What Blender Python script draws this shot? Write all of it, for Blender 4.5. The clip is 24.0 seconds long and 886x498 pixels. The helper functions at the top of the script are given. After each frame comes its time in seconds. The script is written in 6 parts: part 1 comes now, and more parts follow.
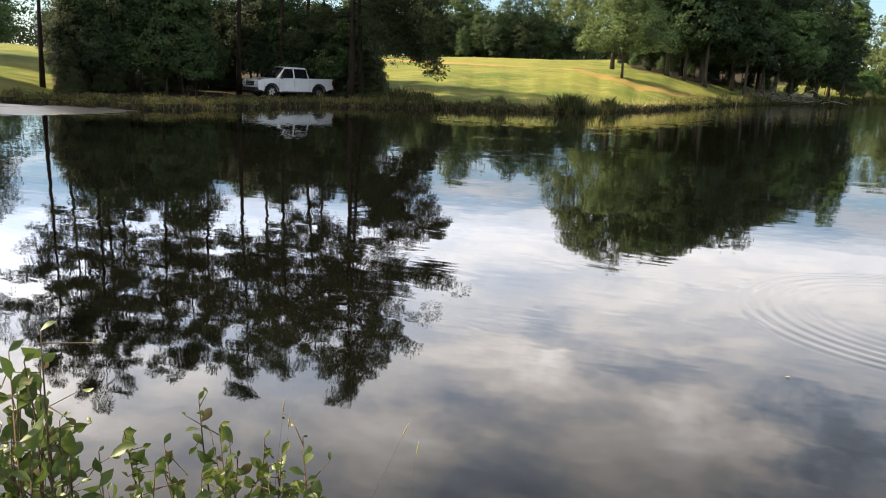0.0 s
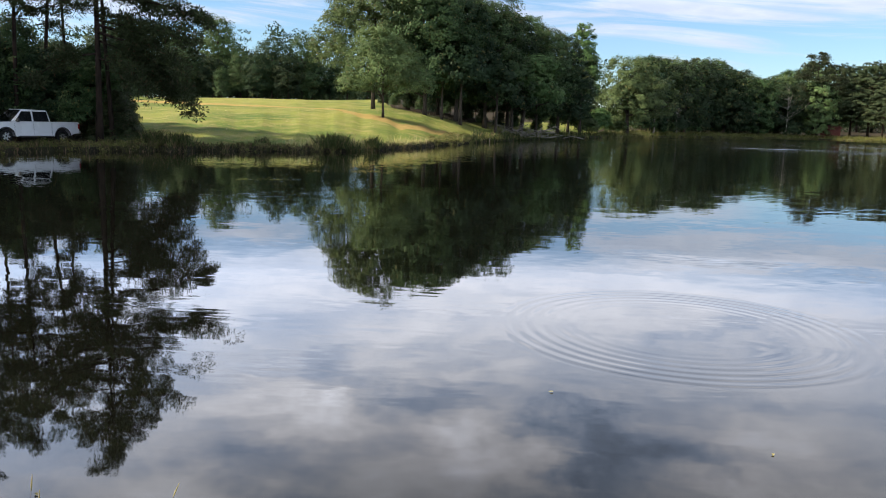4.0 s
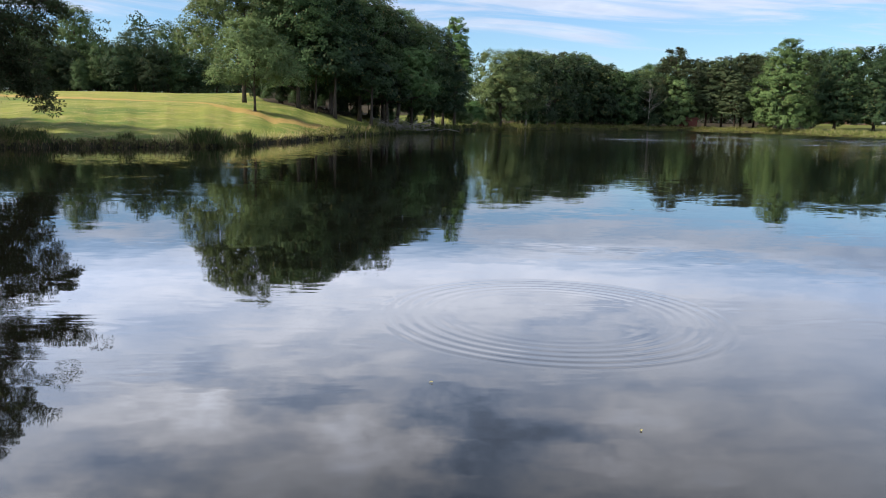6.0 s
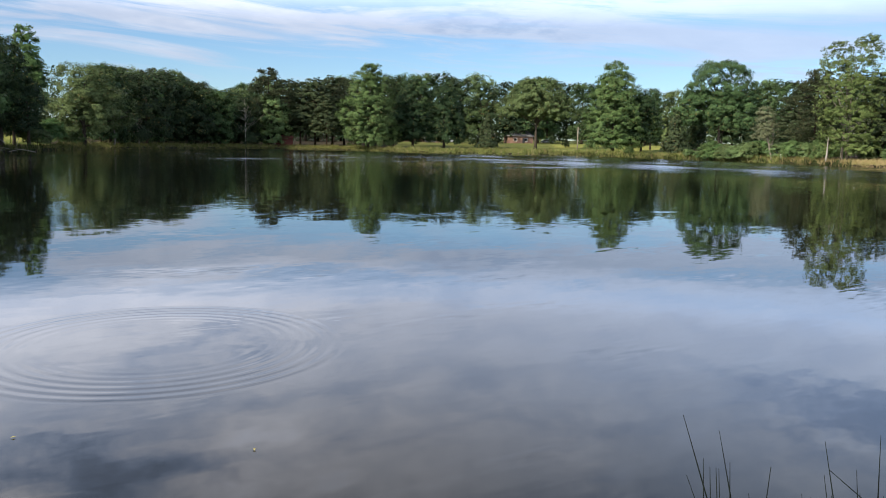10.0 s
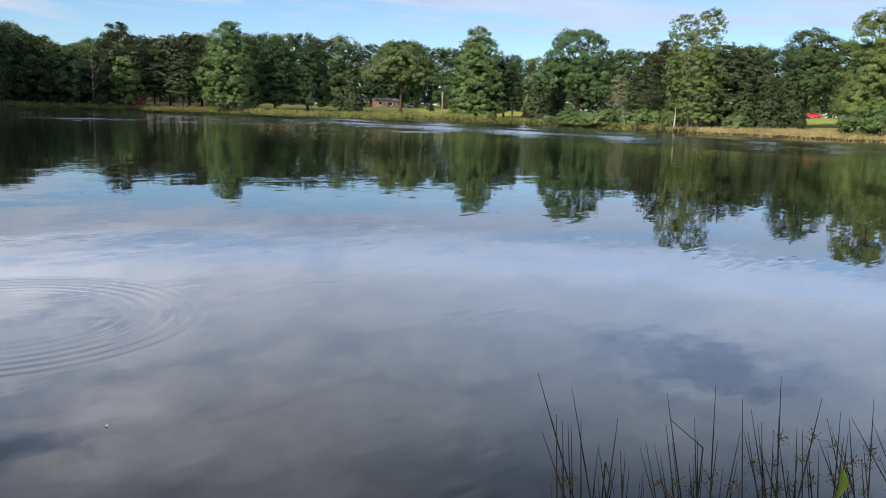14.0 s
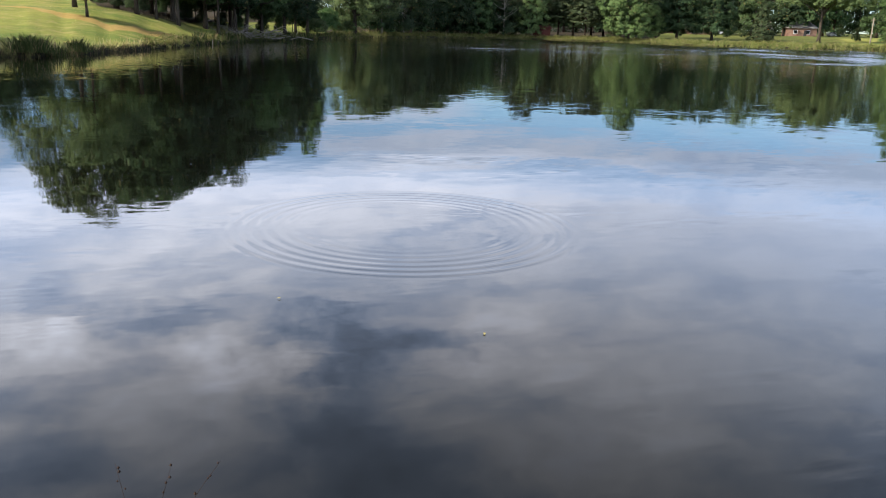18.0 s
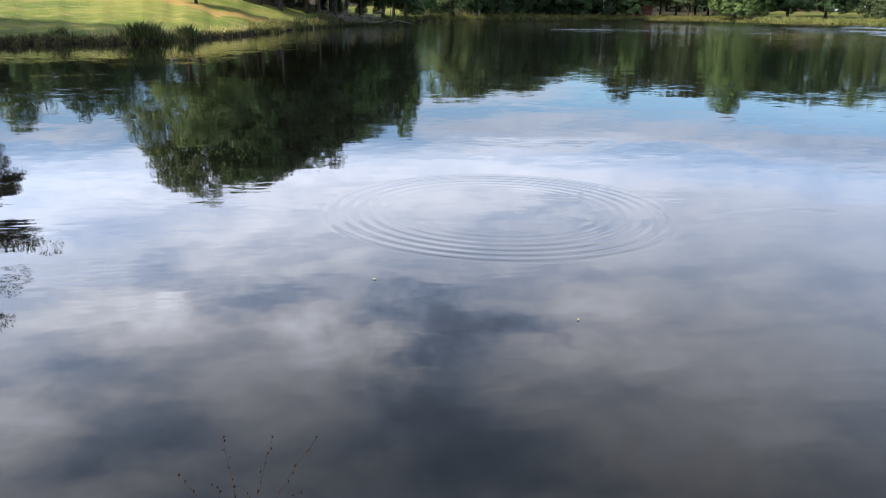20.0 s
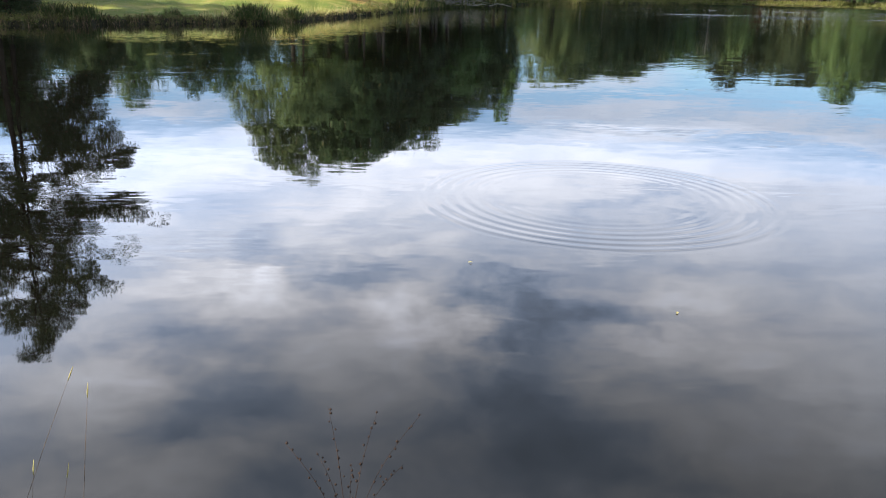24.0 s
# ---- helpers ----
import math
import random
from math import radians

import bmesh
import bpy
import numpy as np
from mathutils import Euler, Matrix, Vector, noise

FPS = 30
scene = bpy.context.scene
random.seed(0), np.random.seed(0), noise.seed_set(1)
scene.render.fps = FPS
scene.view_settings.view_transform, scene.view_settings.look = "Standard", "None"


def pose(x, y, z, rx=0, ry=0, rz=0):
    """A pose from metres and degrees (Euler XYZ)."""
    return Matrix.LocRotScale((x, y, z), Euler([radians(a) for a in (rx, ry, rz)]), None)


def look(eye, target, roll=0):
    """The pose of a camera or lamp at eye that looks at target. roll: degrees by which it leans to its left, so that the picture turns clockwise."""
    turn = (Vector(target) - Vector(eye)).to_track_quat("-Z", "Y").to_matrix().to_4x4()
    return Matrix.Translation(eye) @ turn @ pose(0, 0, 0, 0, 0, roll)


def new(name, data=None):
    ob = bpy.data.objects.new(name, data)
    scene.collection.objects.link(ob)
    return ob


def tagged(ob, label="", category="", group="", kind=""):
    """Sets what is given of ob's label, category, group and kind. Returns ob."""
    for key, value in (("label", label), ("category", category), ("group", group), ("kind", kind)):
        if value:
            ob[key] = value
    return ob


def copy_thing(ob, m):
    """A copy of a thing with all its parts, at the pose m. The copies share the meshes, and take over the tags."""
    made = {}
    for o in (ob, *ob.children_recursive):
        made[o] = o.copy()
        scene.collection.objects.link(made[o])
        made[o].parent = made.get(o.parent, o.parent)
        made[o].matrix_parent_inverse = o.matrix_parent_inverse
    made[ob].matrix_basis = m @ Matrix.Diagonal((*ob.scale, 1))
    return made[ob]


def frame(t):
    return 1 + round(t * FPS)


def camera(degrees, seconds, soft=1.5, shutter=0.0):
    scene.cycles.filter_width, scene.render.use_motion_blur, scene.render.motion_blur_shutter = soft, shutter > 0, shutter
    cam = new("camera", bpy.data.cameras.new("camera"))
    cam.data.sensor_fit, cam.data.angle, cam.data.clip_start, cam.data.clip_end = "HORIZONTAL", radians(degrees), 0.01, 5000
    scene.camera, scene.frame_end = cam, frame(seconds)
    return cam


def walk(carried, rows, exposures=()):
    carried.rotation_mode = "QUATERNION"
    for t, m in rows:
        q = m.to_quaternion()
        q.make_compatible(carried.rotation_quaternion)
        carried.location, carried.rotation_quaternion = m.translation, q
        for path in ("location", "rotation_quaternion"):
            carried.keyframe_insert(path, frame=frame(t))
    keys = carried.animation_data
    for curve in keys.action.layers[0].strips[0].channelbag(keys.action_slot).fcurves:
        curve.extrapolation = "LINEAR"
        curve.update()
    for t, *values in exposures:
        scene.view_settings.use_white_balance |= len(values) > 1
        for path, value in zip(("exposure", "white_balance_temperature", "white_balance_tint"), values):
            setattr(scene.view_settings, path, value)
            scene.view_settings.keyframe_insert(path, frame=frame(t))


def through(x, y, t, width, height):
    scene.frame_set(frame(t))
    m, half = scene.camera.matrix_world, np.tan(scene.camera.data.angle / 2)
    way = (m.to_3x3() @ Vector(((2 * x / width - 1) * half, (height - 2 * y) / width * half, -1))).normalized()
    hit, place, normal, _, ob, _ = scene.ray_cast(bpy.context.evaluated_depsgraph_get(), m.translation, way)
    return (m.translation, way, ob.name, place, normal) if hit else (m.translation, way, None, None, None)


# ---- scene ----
cam = camera(57.5, 24.0, soft=1.0)
PATH = [
    (0.0, pose(0.000, 0, 2.0, 77.61, -2.30, 19.53)),
    (0.5, pose(0.000, 0, 2.0, 77.70, -2.57, 15.89)),
    (1.0, pose(0.000, 0, 2.0, 78.15, -2.55, 12.28)),
    (1.5, pose(0.000, 0, 2.0, 78.92, -2.14, 10.27)),
    (2.0, pose(0.000, 0, 2.0, 79.69, -1.95, 8.48)),
    (2.5, pose(0.000, 0, 2.0, 80.26, -2.00, 6.95)),
    (4.5, pose(0.022, 0, 2.0, 80.97, -1.54, 1.58)),
    (5.0, pose(0.028, 0, 2.0, 80.93, -1.41, -0.46)),
    (5.5, pose(0.033, 0, 2.0, 80.81, -1.38, -3.34)),
    (6.0, pose(0.039, 0, 2.0, 80.69, -1.40, -5.59)),
    (6.5, pose(0.044, 0, 2.0, 80.64, -1.56, -6.54)),
    (7.0, pose(0.050, 0, 2.0, 80.68, -1.79, -8.10)),
    (7.5, pose(0.057, 0, 2.0, 80.83, -1.22, -12.77)),
    (8.0, pose(0.063, 0, 2.0, 81.09, -0.80, -18.30)),
    (8.5, pose(0.070, 0, 2.0, 81.34, -1.08, -23.25)),
    (9.0, pose(0.077, 0, 2.0, 81.77, -1.22, -27.23)),
    (9.5, pose(0.083, 0, 2.0, 82.24, -1.29, -30.56)),
    (10.0, pose(0.090, 0, 2.0, 82.62, -1.20, -33.31)),
    (10.5, pose(0.094, 0, 2.0, 82.80, -1.35, -36.61)),
    (11.0, pose(0.098, 0, 2.0, 82.75, -1.54, -39.94)),
    (11.5, pose(0.101, 0, 2.0, 82.65, -1.68, -41.78)),
    (13.5, pose(0.116, 0, 2.0, 81.11, -1.83, -42.80)),
    (14.0, pose(0.120, 0, 2.0, 80.37, -2.03, -42.75)),
    (14.5, pose(0.126, 0, 2.0, 79.73, -2.67, -42.17)),
    (15.0, pose(0.131, 0, 2.0, 79.07, -3.16, -40.29)),
    (15.5, pose(0.137, 0, 2.0, 78.49, -2.69, -37.07)),
    (16.0, pose(0.142, 0, 2.0, 77.88, -2.09, -32.62)),
    (16.5, pose(0.148, 0, 2.0, 76.97, -2.04, -26.97)),
    (17.0, pose(0.153, 0, 2.0, 76.09, -2.06, -21.73)),
    (17.5, pose(0.159, 0, 2.0, 75.42, -2.03, -18.04)),
    (18.0, pose(0.164, 0, 2.0, 74.73, -1.67, -15.52)),
    (18.5, pose(0.170, 0, 2.0, 74.23, -1.41, -13.55)),
    (19.0, pose(0.165, 0, 2.0, 73.78, -1.42, -11.42)),
    (19.5, pose(0.160, 0, 2.0, 73.38, -1.02, -9.76)),
    (21.5, pose(0.140, 0, 2.0, 73.64, -1.27, -7.33)),
    (22.0, pose(0.134, 0, 2.0, 73.25, -1.49, -6.19)),
    (22.5, pose(0.128, 0, 2.0, 72.70, -1.50, -4.64)),
    (23.0, pose(0.122, 0, 2.0, 72.35, -1.07, -3.49)),
    (23.5, pose(0.116, 0, 2.0, 72.31, -1.10, -2.61)),
    (24.0, pose(0.110, 0, 2.0, 72.18, -1.17, -2.07)),
]

walk(cam, PATH, exposures=[(0.0, 0.80, 8200, 10), (2.0, 0.74, 7600, 10), (4.5, 0.55, 6900, 10), (7.0, 0.38, 6650, 10), (9.0, 0.18, 6750, 10), (10.5, 0.31, 6750, 10), (14.0, 0.31, 6750, 10), (17.0, 0.49, 6750, 10), (19.5, 0.66, 6650, 10), (24.0, 0.95, 6900, 10)])

# ---- world, sun ----
SUN_AZ, SUN_EL = 98.0, 35.0          # degrees to the left of +y, and above the horizon


def heading(az):
    a = radians(az)
    return Vector((-math.sin(a), math.cos(a), 0))


sun_data = bpy.data.lights.new("sun", "SUN")
sun_data.energy, sun_data.angle, sun_data.color = 5.8, radians(0.6), (1.0, 0.92, 0.77)
sun = new("sun", sun_data)
to_sun = heading(SUN_AZ) * math.cos(radians(SUN_EL)) + Vector((0, 0, math.sin(radians(SUN_EL))))
sun.matrix_world = look(to_sun * 400, (0, 0, 0))


class Nodes:
    """A thin wrapper to write node trees shortly."""

    def __init__(self, tree):
        self.t = tree
        tree.nodes.clear()

    def add(self, kind, **inputs):
        n = self.t.nodes.new(kind)
        for k, v in inputs.items():
            self.put(n, k.replace("_", " "), v)
        return n

    def put(self, n, key, v):
        sock = n.inputs[int(key[1:])] if key[0] == "i" and key[1:].isdigit() else n.inputs[key]
        if isinstance(v, bpy.types.NodeSocket):
            self.t.links.new(v, sock)
        elif isinstance(v, tuple) and len(v) == 3 and sock.type == "RGBA":
            sock.default_value = (*v, 1)
        else:
            sock.default_value = v

    def math(self, op, a, b=0.0, c=0.0, clamp=False):
        n = self.add("ShaderNodeMath", i0=a, i1=b, i2=c)
        n.operation, n.use_clamp = op, clamp
        return n.outputs[0]

    def vec(self, op, a, b=(0, 0, 0)):
        n = self.add("ShaderNodeVectorMath", i0=a, i1=b)
        n.operation = op
        return n

    def span(self, v, a, b, lo=0.0, hi=1.0, smooth=True):
        n = self.add("ShaderNodeMapRange", i0=v, i1=a, i2=b, i3=lo, i4=hi)
        n.interpolation_type = "SMOOTHSTEP" if smooth else "LINEAR"
        return n.outputs[0]

    def mix(self, fac, a, b):
        n = self.t.nodes.new("ShaderNodeMix")
        n.data_type = "RGBA"
        for i, v in ((0, fac), (6, a), (7, b)):
            if isinstance(v, bpy.types.NodeSocket):
                self.t.links.new(v, n.inputs[i])
            else:
                n.inputs[i].default_value = (*v, 1) if isinstance(v, tuple) else v
        return n.outputs[2]

    def noise(self, vec, scale, detail=3.0, rough=0.55, warp=0.0):
        return self.add("ShaderNodeTexNoise", Vector=vec, Scale=scale, Detail=detail, Roughness=rough, Distortion=warp)

    def stretch(self, vec, size, turn=0.0, shift=(0, 0, 0)):
        return self.add("ShaderNodeMapping", Vector=vec, Location=shift, Rotation=(0, 0, radians(turn)), Scale=size).outputs[0]


world = bpy.data.worlds.new("world")
scene.world = world
world.use_nodes = True
w = Nodes(world.node_tree)
way = w.add("ShaderNodeTexCoord").outputs["Generated"]
air = w.add("ShaderNodeTexSky")
air.sky_type, air.sun_disc = "NISHITA", False
air.sun_elevation, air.sun_rotation = radians(SUN_EL), radians(-SUN_AZ)
air.air_density, air.dust_density, air.ozone_density = 1.0, 0.1, 3.0
xyz = w.add("ShaderNodeSeparateXYZ", Vector=way).outputs
height = w.math("MAXIMUM", xyz[2], 0.0)
clear = w.span(height, 0.135, 0.20, 0.84, 1.6)
sky = w.vec("MULTIPLY", air.outputs[0], w.add("ShaderNodeCombineXYZ", X=w.math("MULTIPLY", clear, 1.42), Y=w.math("MULTIPLY", clear, 1.74), Z=w.math("MULTIPLY", clear, 2.15)).outputs[0]).outputs[0]
deck = w.vec("DIVIDE", way, w.add("ShaderNodeCombineXYZ", X=w.math("ADD", height, 0.14), Y=w.math("ADD", height, 0.14), Z=1.0).outputs[0]).outputs[0]
deck = w.vec("MULTIPLY", deck, (1, 1, 0)).outputs[0]
heaps = w.noise(w.stretch(deck, (0.8, 1.0, 1), 25, (3.1, 1.7, 0)), 4.4, 9.0, 0.60, 0.3).outputs[0]
banks = w.noise(w.stretch(deck, (0.6, 1.0, 1), -30, (7.3, 2.2, 0)), 1.25, 3.0, 0.5).outputs[0]
# bearing (to the left of +y) and elevation, both in degrees, bent by drifts of noise so that no cloud has a plain outline
bearing = w.math("MULTIPLY", w.math("ARCTAN2", w.math("MULTIPLY", xyz[0], -1.0), xyz[1]), 57.2958)
rise = w.math("MULTIPLY", w.math("ARCSINE", xyz[2]), 57.2958)
drift = w.noise(w.stretch(deck, (1.0, 1.0, 1), 10, (1.3, 4.1, 0)), 4.0, 6.0, 0.6)
drift = w.add("ShaderNodeSeparateColor", Color=drift.outputs["Color"]).outputs
bent_az = w.math("ADD", bearing, w.span(drift[0], 0.2, 0.8, -7.0, 7.0, False))
bent_el = w.math("ADD", rise, w.span(drift[1], 0.2, 0.8, -3.2, 3.2, False))


def billows(rows):
    """The sum of soft clouds, each a bearing, an elevation, their half widths and a weight."""
    total = None
    for az, el, wide, tall, weight in rows:
        p = w.math("DIVIDE", w.math("SUBTRACT", bent_az, az), wide)
        q = w.math("DIVIDE", w.math("SUBTRACT", bent_el, el), tall)
        q = w.math("MULTIPLY_ADD", q, q, w.math("MULTIPLY", p, p))
        one = w.math("MULTIPLY", w.math("EXPONENT", w.math("MULTIPLY", q, -0.7)), weight)
        total = one if total is None else w.math("ADD", total, one)
    return total


# thin streaks of high cloud over a clear band low down
streaks = w.add("ShaderNodeCombineXYZ", X=w.math("MULTIPLY", bearing, 0.055), Y=w.math("MULTIPLY_ADD", bearing, -0.035, w.math("MULTIPLY", rise, 0.62)), Z=0.0).outputs[0]
wisps = w.noise(streaks, 1.0, 7.0, 0.62, 0.7).outputs[0]
veil = w.math("ADD", wisps, w.math("ADD", w.span(rise, 3.0, 8.5, -0.10, 0.10), w.span(bearing, -30.0, -58.0, 0.0, 0.07)))
cover = w.span(veil, 0.45, 0.68, 0.0, 0.84)
cover = w.math("MAXIMUM", cover, w.math("MULTIPLY", w.span(height, 0.13, 0.205), w.span(heaps, 0.25, 0.46, 0.87, 1.0)), clamp=True)
dark_banks = billows([(-9.3, 22.2, 5.5, 1.5, 1.2), (-10, 27, 5.5, 2.6, 0.8), (-12.5, 32.5, 7, 3, 0.75), (16.2, 23.4, 3.5, 1.2, 0.6), (14, 28, 5, 1.6, 0.45), (6.5, 19.5, 6, 1.3, 0.5), (-19.5, 14.6, 4, 1.0, 0.5),
                      (-31.5, 9.7, 4, 0.8, 0.2), (-36.6, 8.1, 4.5, 0.8, 0.35), (-62, 16.1, 6, 1.1, 0.6), (-26.6, 27, 6, 3, 0.35), (-46, 24.5, 5, 2, 0.35), (-62, 27, 10, 3.5, 0.45), (8, 29.5, 4, 2, 0.35), (37, 11, 15, 4, 0.42)])
pale_banks = billows([(13, 21, 4.5, 2.0, 0.6), (0.5, 22.6, 4, 2.0, 0.55), (-4.8, 25.6, 3, 1.7, 0.5), (-13, 9.8, 13, 1.7, 0.22), (14, 11, 8, 1.6, 0.15), (-21, 22, 2.6, 3, 0.3), (-44, 22, 2.2, 2.6, 0.35),
                      (-60, 20.7, 3, 2, 0.3), (-32, 25.8, 4, 1.5, 0.3), (-33, 29, 11, 6, 0.35), (23, 30, 6, 5, 0.5)])
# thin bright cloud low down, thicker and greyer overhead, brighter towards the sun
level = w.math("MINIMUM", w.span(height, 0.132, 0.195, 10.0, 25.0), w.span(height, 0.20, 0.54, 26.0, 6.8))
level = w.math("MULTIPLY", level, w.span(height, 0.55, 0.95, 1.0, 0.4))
mottle = w.math("ADD", w.math("MULTIPLY", heaps, 0.6), w.math("MULTIPLY", banks, 0.4))
mottle = w.span(mottle, 0.35, 0.65, 0.62, -0.62, False)
toward = w.vec("DOT_PRODUCT", way, tuple(to_sun)).outputs["Value"]
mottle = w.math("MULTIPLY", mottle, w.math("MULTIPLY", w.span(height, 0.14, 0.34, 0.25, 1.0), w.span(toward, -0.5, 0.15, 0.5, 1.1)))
mottle = w.math("ADD", mottle, w.math("SUBTRACT", pale_banks, dark_banks))
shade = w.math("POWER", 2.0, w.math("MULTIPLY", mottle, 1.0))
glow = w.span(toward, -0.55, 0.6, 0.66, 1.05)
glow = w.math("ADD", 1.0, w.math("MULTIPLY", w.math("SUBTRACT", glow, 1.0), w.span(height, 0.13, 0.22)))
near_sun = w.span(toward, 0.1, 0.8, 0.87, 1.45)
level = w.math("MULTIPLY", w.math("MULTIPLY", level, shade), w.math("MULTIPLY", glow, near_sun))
blue_side = w.span(bearing, -25.0, -60.0)
warm = w.math("MULTIPLY", w.span(mottle, -0.9, 0.5, 0.76, 0.95), w.math("MULTIPLY_ADD", blue_side, -0.10, 1.0))
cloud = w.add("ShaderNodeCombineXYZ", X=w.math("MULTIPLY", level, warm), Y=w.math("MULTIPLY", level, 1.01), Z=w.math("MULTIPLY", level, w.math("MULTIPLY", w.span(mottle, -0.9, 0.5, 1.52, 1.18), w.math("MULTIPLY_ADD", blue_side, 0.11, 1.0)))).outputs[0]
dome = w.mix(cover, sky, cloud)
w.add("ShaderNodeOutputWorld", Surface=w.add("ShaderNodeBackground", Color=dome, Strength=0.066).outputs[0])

# ---- materials ----


def material(name):
    m = bpy.data.materials.new(name)
    m.use_nodes = True
    return m, Nodes(m.node_tree)


def finish(n, **inputs):
    b = n.add("ShaderNodeBsdfPrincipled", **inputs)
    n.add("ShaderNodeOutputMaterial", Surface=b.outputs[0])
    return b


def plain(name, colour, rough=0.5, metal=0.0, vary=0.15, grain=20.0, bump=0.0, coat=0.0, gloss=0.5):
    """A painted, metal or plastic surface with slight wear at two scales."""
    m, n = material(name)
    o = n.add("ShaderNodeTexCoord").outputs["Object"]
    a, b = n.noise(o, grain).outputs[0], n.noise(o, grain * 0.12, 4.0).outputs[0]
    f = n.math("ADD", n.math("MULTIPLY", a, 0.4), n.math("MULTIPLY", b, 0.6))
    dark = tuple(c * (1 - vary) for c in colour)
    lite = tuple(min(1, c * (1 + vary)) for c in colour)
    extra = {}
    if bump:
        extra["Normal"] = n.add("ShaderNodeBump", Strength=0.6, Distance=bump, Height=a).outputs[0]
    finish(n, Base_Color=n.mix(n.span(f, 0.35, 0.65), dark, lite), Metallic=metal, Coat_Weight=coat, Specular_IOR_Level=gloss if rough < 0.7 else 0.12,
           Roughness=n.span(b, 0.3, 0.7, max(rough - 0.08, 0.02), rough + 0.08), **extra)
    return m


def foliage(name, dark, lite, through=0.22, tips=(0.14, 0.13, 0.05), tip=0.04):
    """Leaves: a colour of its own for each leaf, drifting over the crown, partly letting light through."""
    m, n = material(name)
    o = n.add("ShaderNodeTexCoord").outputs["Object"]
    own = n.add("ShaderNodeNewGeometry").outputs["Random Per Island"]
    tree = n.add("ShaderNodeObjectInfo").outputs["Random"]
    patch = n.noise(o, 0.45, 2.0).outputs[0]
    f = n.math("ADD", n.math("MULTIPLY", own, 0.5), n.math("MULTIPLY", n.span(patch, 0.3, 0.7), 0.5))
    c = n.mix(f, tuple(v * 0.58 for v in dark), lite)
    c = n.mix(n.math("GREATER_THAN", own, 1 - tip), c, tips)
    hsv = n.add("ShaderNodeHueSaturation", Color=c, Hue=n.span(tree, 0, 1, 0.488, 0.512), Value=n.span(tree, 0, 1, 0.85, 1.15), Saturation=1.0).outputs[0]
    b = n.add("ShaderNodeBsdfPrincipled", Base_Color=hsv, Roughness=0.6, Specular_IOR_Level=0.12)
    t = n.add("ShaderNodeBsdfTranslucent", Color=hsv)
    s = n.add("ShaderNodeMixShader", i0=through, i1=b.outputs[0], i2=t.outputs[0])
    n.add("ShaderNodeOutputMaterial", Surface=s.outputs[0])
    return m


def bark(name, dark, lite, scale=6.0):
    m, n = material(name)
    o = n.add("ShaderNodeTexCoord").outputs["Object"]
    v = n.stretch(o, (1, 1, 0.22))
    a = n.add("ShaderNodeTexVoronoi", Vector=v, Scale=scale * 1.4).outputs[0]
    b = n.noise(v, scale, 5.0, 0.6).outputs[0]
    c = n.mix(n.span(n.math("ADD", n.math("MULTIPLY", a, 0.5), n.math("MULTIPLY", b, 0.5)), 0.2, 0.62), dark, lite)
    finish(n, Base_Color=c, Roughness=0.9, Specular_IOR_Level=0.12, Normal=n.add("ShaderNodeBump", Strength=0.9, Distance=0.03, Height=a).outputs[0])
    return m


def soil(n, o, stops, big=0.05, streak=(1, 1, 1), fine=3.0):
    """The colour of a ground cover: three tones mixed by broad drifts, streaks and fine grain."""
    a = n.noise(n.stretch(o, streak, 24), big, 4.0, 0.6, 0.4).outputs[0]
    b = n.noise(n.stretch(o, streak, 24), big * 7, 4.0, 0.65).outputs[0]
    g = n.noise(o, fine, 6.0, 0.75).outputs[0]
    c = n.mix(n.span(a, 0.38, 0.62), stops[0], stops[1])
    c = n.mix(n.span(n.math("ADD", n.math("MULTIPLY", b, 0.6), n.math("MULTIPLY", g, 0.4)), 0.45, 0.68), c, stops[2])
    return n.mix(n.span(g, 0.3, 0.7, 0.0, 0.45), c, tuple(v * 0.55 for v in stops[0]))


GROUND, n = material("ground_cover")
o = n.add("ShaderNodeTexCoord").outputs["Object"]
kinds = n.add("ShaderNodeVertexColor")
kinds.layer_name = "cover"
wt = n.add("ShaderNodeSeparateColor", Color=kinds.outputs["Color"]).outputs
ragged = n.math("MULTIPLY", n.math("SUBTRACT", n.noise(o, 0.3, 6.0, 0.7).outputs[0], 0.5), 1.3)


def edge(v):
    return n.span(n.math("ADD", v, ragged), 0.35, 0.65)


lawn = soil(n, o, [(0.105, 0.160, 0.034), (0.258, 0.264, 0.062), (0.39, 0.31, 0.12)], 0.09, (0.9, 0.9, 1), 3.5)
bank = soil(n, o, [(0.075, 0.10, 0.025), (0.13, 0.15, 0.035), (0.22, 0.18, 0.08)], 0.09, (1, 1, 1), 2.0)
# dark earth, which also carries the painted shade of the grove
shaded_floor = soil(n, o, [(0.035, 0.030, 0.020), (0.055, 0.044, 0.028), (0.085, 0.064, 0.042)], 0.12, (1, 1, 1), 3.0)
mud = soil(n, o, [(0.022, 0.020, 0.013), (0.035, 0.030, 0.019), (0.045, 0.052, 0.02)], 0.4, (1, 1, 1), 9.0)
col = n.mix(edge(wt[0]), bank, lawn)
col = n.mix(n.math("MULTIPLY", edge(kinds.outputs["Alpha"]), 0.9), col, soil(n, o, [(0.36, 0.24, 0.085), (0.42, 0.27, 0.10), (0.32, 0.25, 0.07)], 0.2, (1, 1, 1), 2.0))
col = n.mix(edge(wt[1]), col, shaded_floor)
col = n.mix(edge(wt[2]), col, mud)
